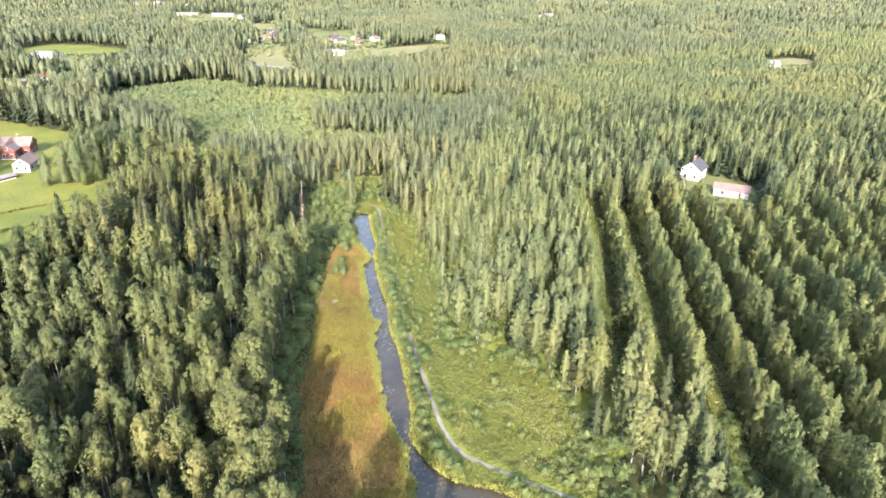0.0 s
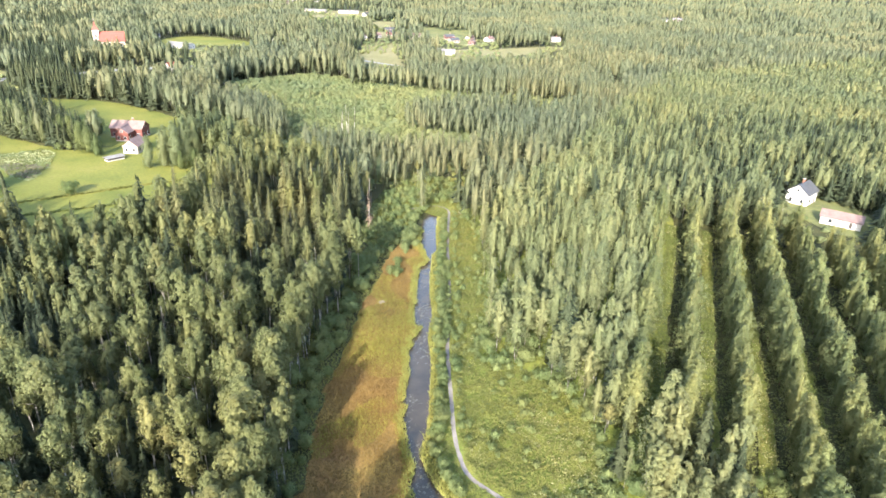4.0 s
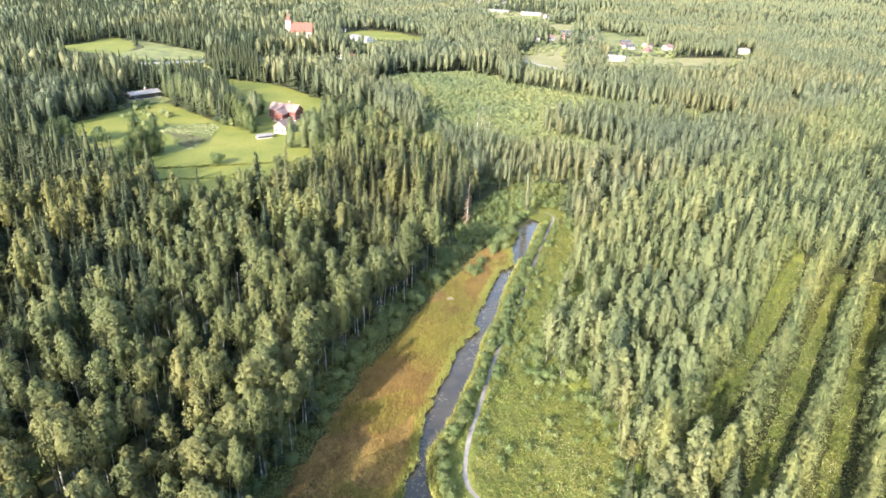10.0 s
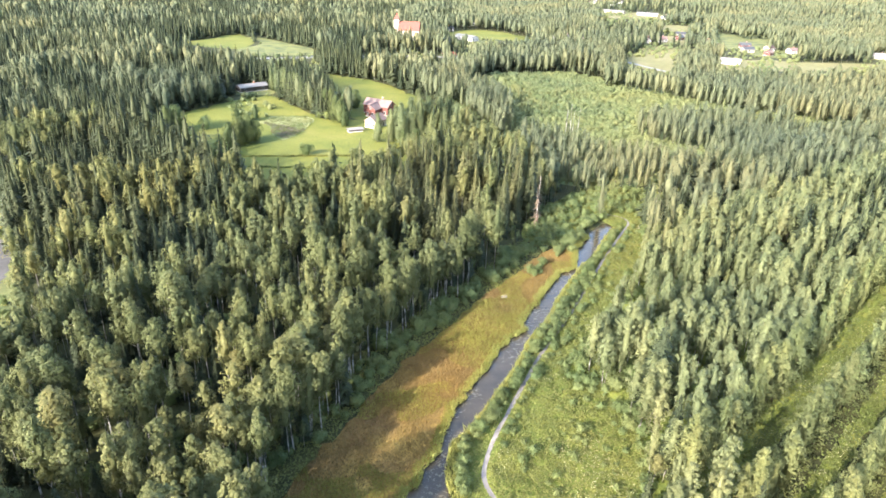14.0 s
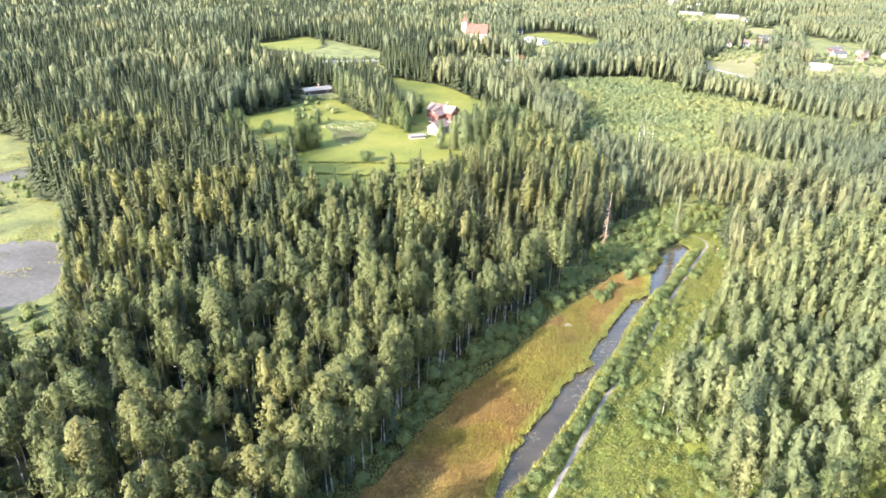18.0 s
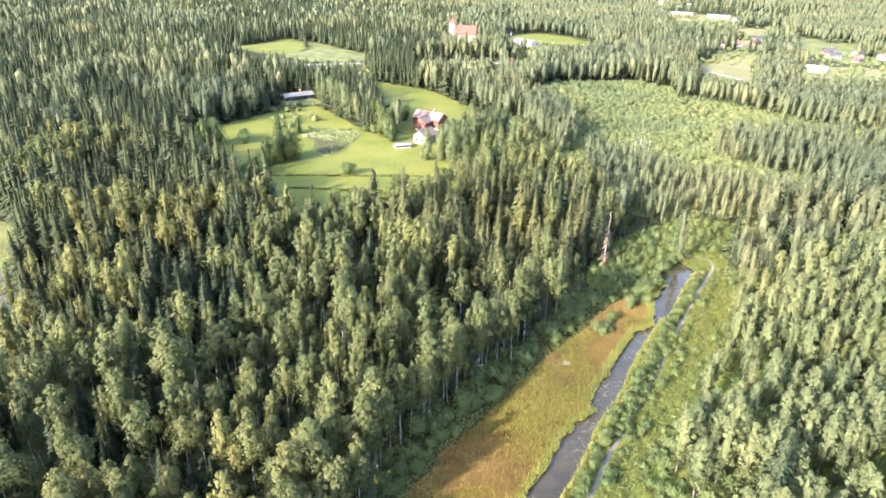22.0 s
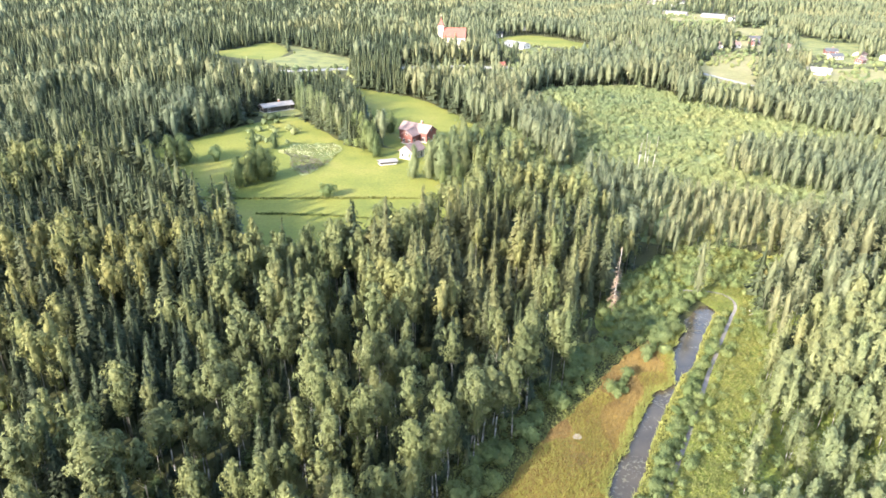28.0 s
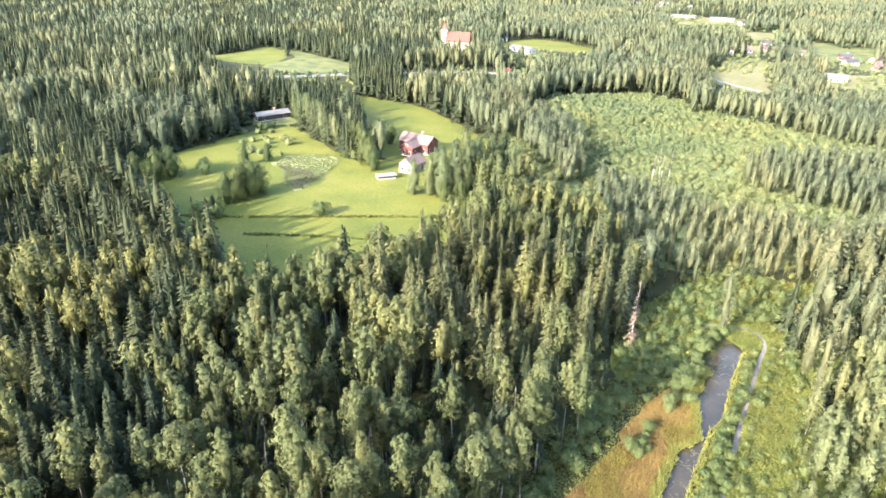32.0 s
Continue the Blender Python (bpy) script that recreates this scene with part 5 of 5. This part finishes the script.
def house(name, x, y, turn, L, W, h, rise, wall, roof, label, category="house", windows=3, storeys=1, chimney=True, door=True, group=""):
    """A gabled building with walls, two roof slopes, plinth, windows, door and chimney."""
    root = new(name)
    root.matrix_basis = pose(x, y, 0.12, 0, 0, turn)
    part("wall", shell(L, W, h, rise), wall, root)
    part("plinth", box(bmesh.new(), -L / 2 - 0.05, L / 2 + 0.05, -W / 2 - 0.05, W / 2 + 0.05, -0.12, 0.4), CONCRETE, root)
    for s in (-1, 1):
        part("roof", slope(L, W, h, rise, s), roof, root)
    part("ridge", box(bmesh.new(), -L / 2 - 0.5, L / 2 + 0.5, -0.14, 0.14, h + rise + 0.12, h + rise + 0.3), roof, root)
    for st in range(storeys):
        z = 1.6 + 2.7 * st
        for i in range(windows):
            wx = -L / 2 + L * (i + 0.5) / windows
            for f, wy in (("s", -W / 2), ("n", W / 2)):
                if not (door and f == "s" and st == 0 and i == windows // 2):
                    window_on(root, wx, wy, z, 1.2, 1.3, f)
        for f, wx in (("w", -L / 2), ("e", L / 2)) if windows else ():
            for wy in (-W / 4, W / 4):
                window_on(root, wx, wy, z, 1.0, 1.3, f)
    if rise > 1.6:
        for f, wx in (("w", -L / 2), ("e", L / 2)):
            window_on(root, wx, 0, h + rise * 0.32, 0.9, 1.0, f)
    if door:
        wx = -L / 2 + L * (windows // 2 + 0.5) / windows
        d = part("door", box(bmesh.new(), wx - 0.5, wx + 0.5, -W / 2 - 0.06, -W / 2 + 0.02, 0.3, 2.35), DARK, root)
        part("door_handle", box(bmesh.new(), wx + 0.34, wx + 0.42, -W / 2 - 0.12, -W / 2 - 0.05, 1.25, 1.32), STEEL, d)
    if chimney:
        c = part("chimney", box(bmesh.new(), L * 0.12 - 0.4, L * 0.12 + 0.4, 0.3, 1.1, h + rise * 0.5, h + rise + 1.2), BRICK, root)
        part("chimney_cap", box(bmesh.new(), L * 0.12 - 0.5, L * 0.12 + 0.5, 0.2, 1.2, h + rise + 1.2, h + rise + 1.32), CONCRETE, c)
    return tagged(root, label, category, group)


house("farmhouse", -1, 345, -33, 15, 8, 4.6, 2.6, RED, PINKROOF, "red wooden farmhouse with weathered pink roof", storeys=1, windows=4)
house("farmhouse_wing", -4, 339, 57, 7, 6, 4.0, 2.0, RED, PINKROOF, "red wooden wing of the farmhouse with pink roof", windows=2, chimney=False)
house("outbuilding", -3, 317, 55, 9, 6.5, 3.4, 2.4, CREAM, PINKROOF, "cream outbuilding with pale gable beside the farmhouse", "outbuilding", windows=2, chimney=False)
house("shed", -13, 307, 20, 7, 3.5, 1.2, 0.35, DARK, PALEROOF, "low shed with pale grey sheet roof", "shed", windows=0, chimney=False, door=False)
house("barn", -77, 398, 36, 17, 7, 2.8, 1.2, DARK, PALEROOF, "long dark barn with pale grey roof", "barn", windows=3, chimney=True)
house("white_house", 213, 138, 12, 10, 8, 4.6, 3.0, WHITE, GREYROOF, "white house with a dark grey gable roof", windows=2)
house("garage", 203, 116, -66, 13, 7, 2.8, 1.6, WHITE, PINKROOF, "low white garage with a faded red roof", "garage", windows=2, chimney=False)
house("cottage", 304, 150, -40, 9, 7, 3.2, 2.0, CREAM, PINKROOF, "cream cottage half hidden among spruces", windows=2)
house("blue_roofed_house", 232, 78, -30, 11, 7, 3.2, 1.8, RED, GREYROOF, "red house with a dark grey roof", windows=3)
house("white_hall", 289, 530, -30, 16, 9, 3.2, 1.4, WHITE, PALEROOF, "white hall with a pale grey roof", "hall", windows=4, chimney=False)
house("roadside_building", 55, 533, 10, 9, 6, 2.8, 1.6, WHITE, REDROOF, "small white building with a red roof beside the road", "building", windows=2, chimney=False)
house("parish_hall", 82, 640, -50, 22, 9, 3.6, 1.2, WHITE, PALEROOF, "long white hall with a pale flat roof", "hall", windows=5, chimney=False)

for i, (x, y, turn, L, W, wall, roof) in enumerate([(175, 655, 20, 12, 8, WHITE, PALEROOF), (184, 662, -30, 10, 8, WHITE, PALEROOF), (200, 668, 10, 12, 8, CREAM, GREYROOF),
        (255, 681, 30, 11, 7, CREAM, PINKROOF), (265, 652, 60, 11, 8, WHITE, PINKROOF), (282, 660, 5, 12, 7, WHITE, PINKROOF), (308, 677, 40, 11, 8, RED, GREYROOF), (323, 646, -20, 10, 7, CREAM, PINKROOF),
        (351, 581, 35, 9, 7, RED, PINKROOF), (341, 600, 5, 13, 8, CREAM, GREYROOF), (438, 817, 50, 9, 8, WHITE, GREYROOF), (99, 761, 10, 16, 9, WHITE, PALEROOF), (70, 707, 5, 14, 8, WHITE, GREYROOF),
        (586, 266, -40, 14, 8, WHITE, PALEROOF), (616, 306, -30, 12, 8, RED, REDROOF), (329, 957, -34, 40, 12, CREAM, PALEROOF), (370, 930, -30, 34, 12, CREAM, PALEROOF),
        (325, 1166, 10, 24, 12, WHITE, PALEROOF), (343, 1118, -20, 26, 13, CREAM, PALEROOF), (381, 1181, 30, 28, 14, WHITE, PALEROOF), (330, 1095, 5, 18, 10, CREAM, PINKROOF), (368, 1085, -35, 22, 11, WHITE, PALEROOF), (396, 1130, 15, 16, 10, WHITE, GREYROOF),
        (377, 885, 20, 12, 8, WHITE, GREYROOF), (321, 705, -15, 11, 8, CREAM, GREYROOF), (219, 765, 40, 12, 8, WHITE, PALEROOF), (455, 575, -20, 12, 8, WHITE, PALEROOF), (384, 598, 15, 11, 8, WHITE, PINKROOF), (446, 645, 30, 11, 8, CREAM, PALEROOF),
        (874, 885, -10, 16, 10, WHITE, PALEROOF), (782, 715, -35, 26, 9, WHITE, PALEROOF), (810, 716, -30, 18, 9, CREAM, PALEROOF), (369, 612, 25, 10, 8, WHITE, PINKROOF), (353, 628, -10, 12, 8, RED, GREYROOF)]):
    name, looks = {RED: ("red_house", "red wooden"), WHITE: ("white_painted_house", "white painted"), CREAM: ("cream_house", "cream plastered")}[wall]
    top = {PALEROOF: "pale grey", GREYROOF: "dark grey", REDROOF: "red tiled", PINKROOF: "faded red"}[roof]
    house(name, x, y, turn, L * 0.82, W * 0.85, 2.9, 1.0 if L > 20 else 1.8, wall, roof, f"distant {looks} house with a {top} roof", windows=3, chimney=L < 20, group="distant village houses")


def church(x, y, turn):
    """A plastered church: nave with a steep red roof, west tower with a spire and cross, tall windows."""
    root = new("church")
    root.matrix_basis = pose(x, y, 0.1, 0, 0, turn)
    L, W, h, rise = 19, 11, 9, 7
    part("nave", shell(L, W, h, rise), CREAM, root, "cream plastered nave")
    for s in (-1, 1):
        part("roof", slope(L, W, h, rise, s, 0.4, 0.2), REDROOF, root, "steep red tiled roof")
    part("tower", box(bmesh.new(), -L / 2 - 4.4, -L / 2 + 0.3, -2.6, 2.6, 0, 17), CREAM, root, "square cream plastered tower")
    part("cornice", box(bmesh.new(), -L / 2 - 4.7, -L / 2 + 0.6, -2.9, 2.9, 17, 17.5), WHITE, root)
    bm = bmesh.new()
    cx = -L / 2 - 2.05
    ring = [bm.verts.new((cx + a * 2.8, b * 2.8, 17.5)) for a, b in ((-1, -1), (1, -1), (1, 1), (-1, 1))]
    mid = [bm.verts.new((cx + a * 0.9, b * 0.9, 20.6)) for a, b in ((-1, -1), (1, -1), (1, 1), (-1, 1))]
    tip = bm.verts.new((cx, 0, 24.5))
    for k in range(4):
        m = (k + 1) % 4
        bm.faces.new((ring[k], ring[m], mid[m], mid[k]))
        bm.faces.new((mid[k], mid[m], tip))
    part("spire", bm, REDROOF, root, "pointed red spire")
    bm = box(bmesh.new(), cx - 0.08, cx + 0.08, -0.08, 0.08, 24.3, 26.6)
    box(bm, cx - 0.6, cx + 0.6, -0.081, 0.081, 25.6, 25.78)
    part("cross", bm, STEEL, root)
    for wx in (-6.5, -2.2, 2.2, 6.5):
        for f, wy in (("s", -W / 2), ("n", W / 2)):
            window_on(root, wx, wy, 5.2, 1.3, 4.4, f)
    for z in (6, 13):
        window_on(root, cx, -2.6, z, 1.0, 2.2, "s")
        window_on(root, -L / 2 - 4.4, 0, z, 1.0, 2.2, "w")
    part("door", box(bmesh.new(), -L / 2 - 4.48, -L / 2 - 4.38, -1, 1, 0, 3.2), DARK, root)
    tagged(root, "cream plastered church with a red roof and spire", "church")


church(27, 634, -8)


def street_lamp(x, y):
    root = new("street_lamp")
    root.matrix_basis = pose(x, y, 0.02)
    new("pole", tri_mesh("pole", tube([(0, 0, 0), (0, 0, 5), (0, 0, 9)], [0.11, 0.09, 0.06], 8), STEEL)).parent = root
    part("arm", box(bmesh.new(), 0.04, 1.5, -0.04, 0.04, 8.9, 8.98), STEEL, root)
    part("lamp_head", box(bmesh.new(), 1.3, 2.0, -0.14, 0.14, 8.82, 8.95), CONCRETE, root)
    tagged(root, "grey steel street lamp beside the road", "street lamp", "street lamps")


for x, y in ((16, 560), (58, 566), (-30, 536)):
    street_lamp(x, y)
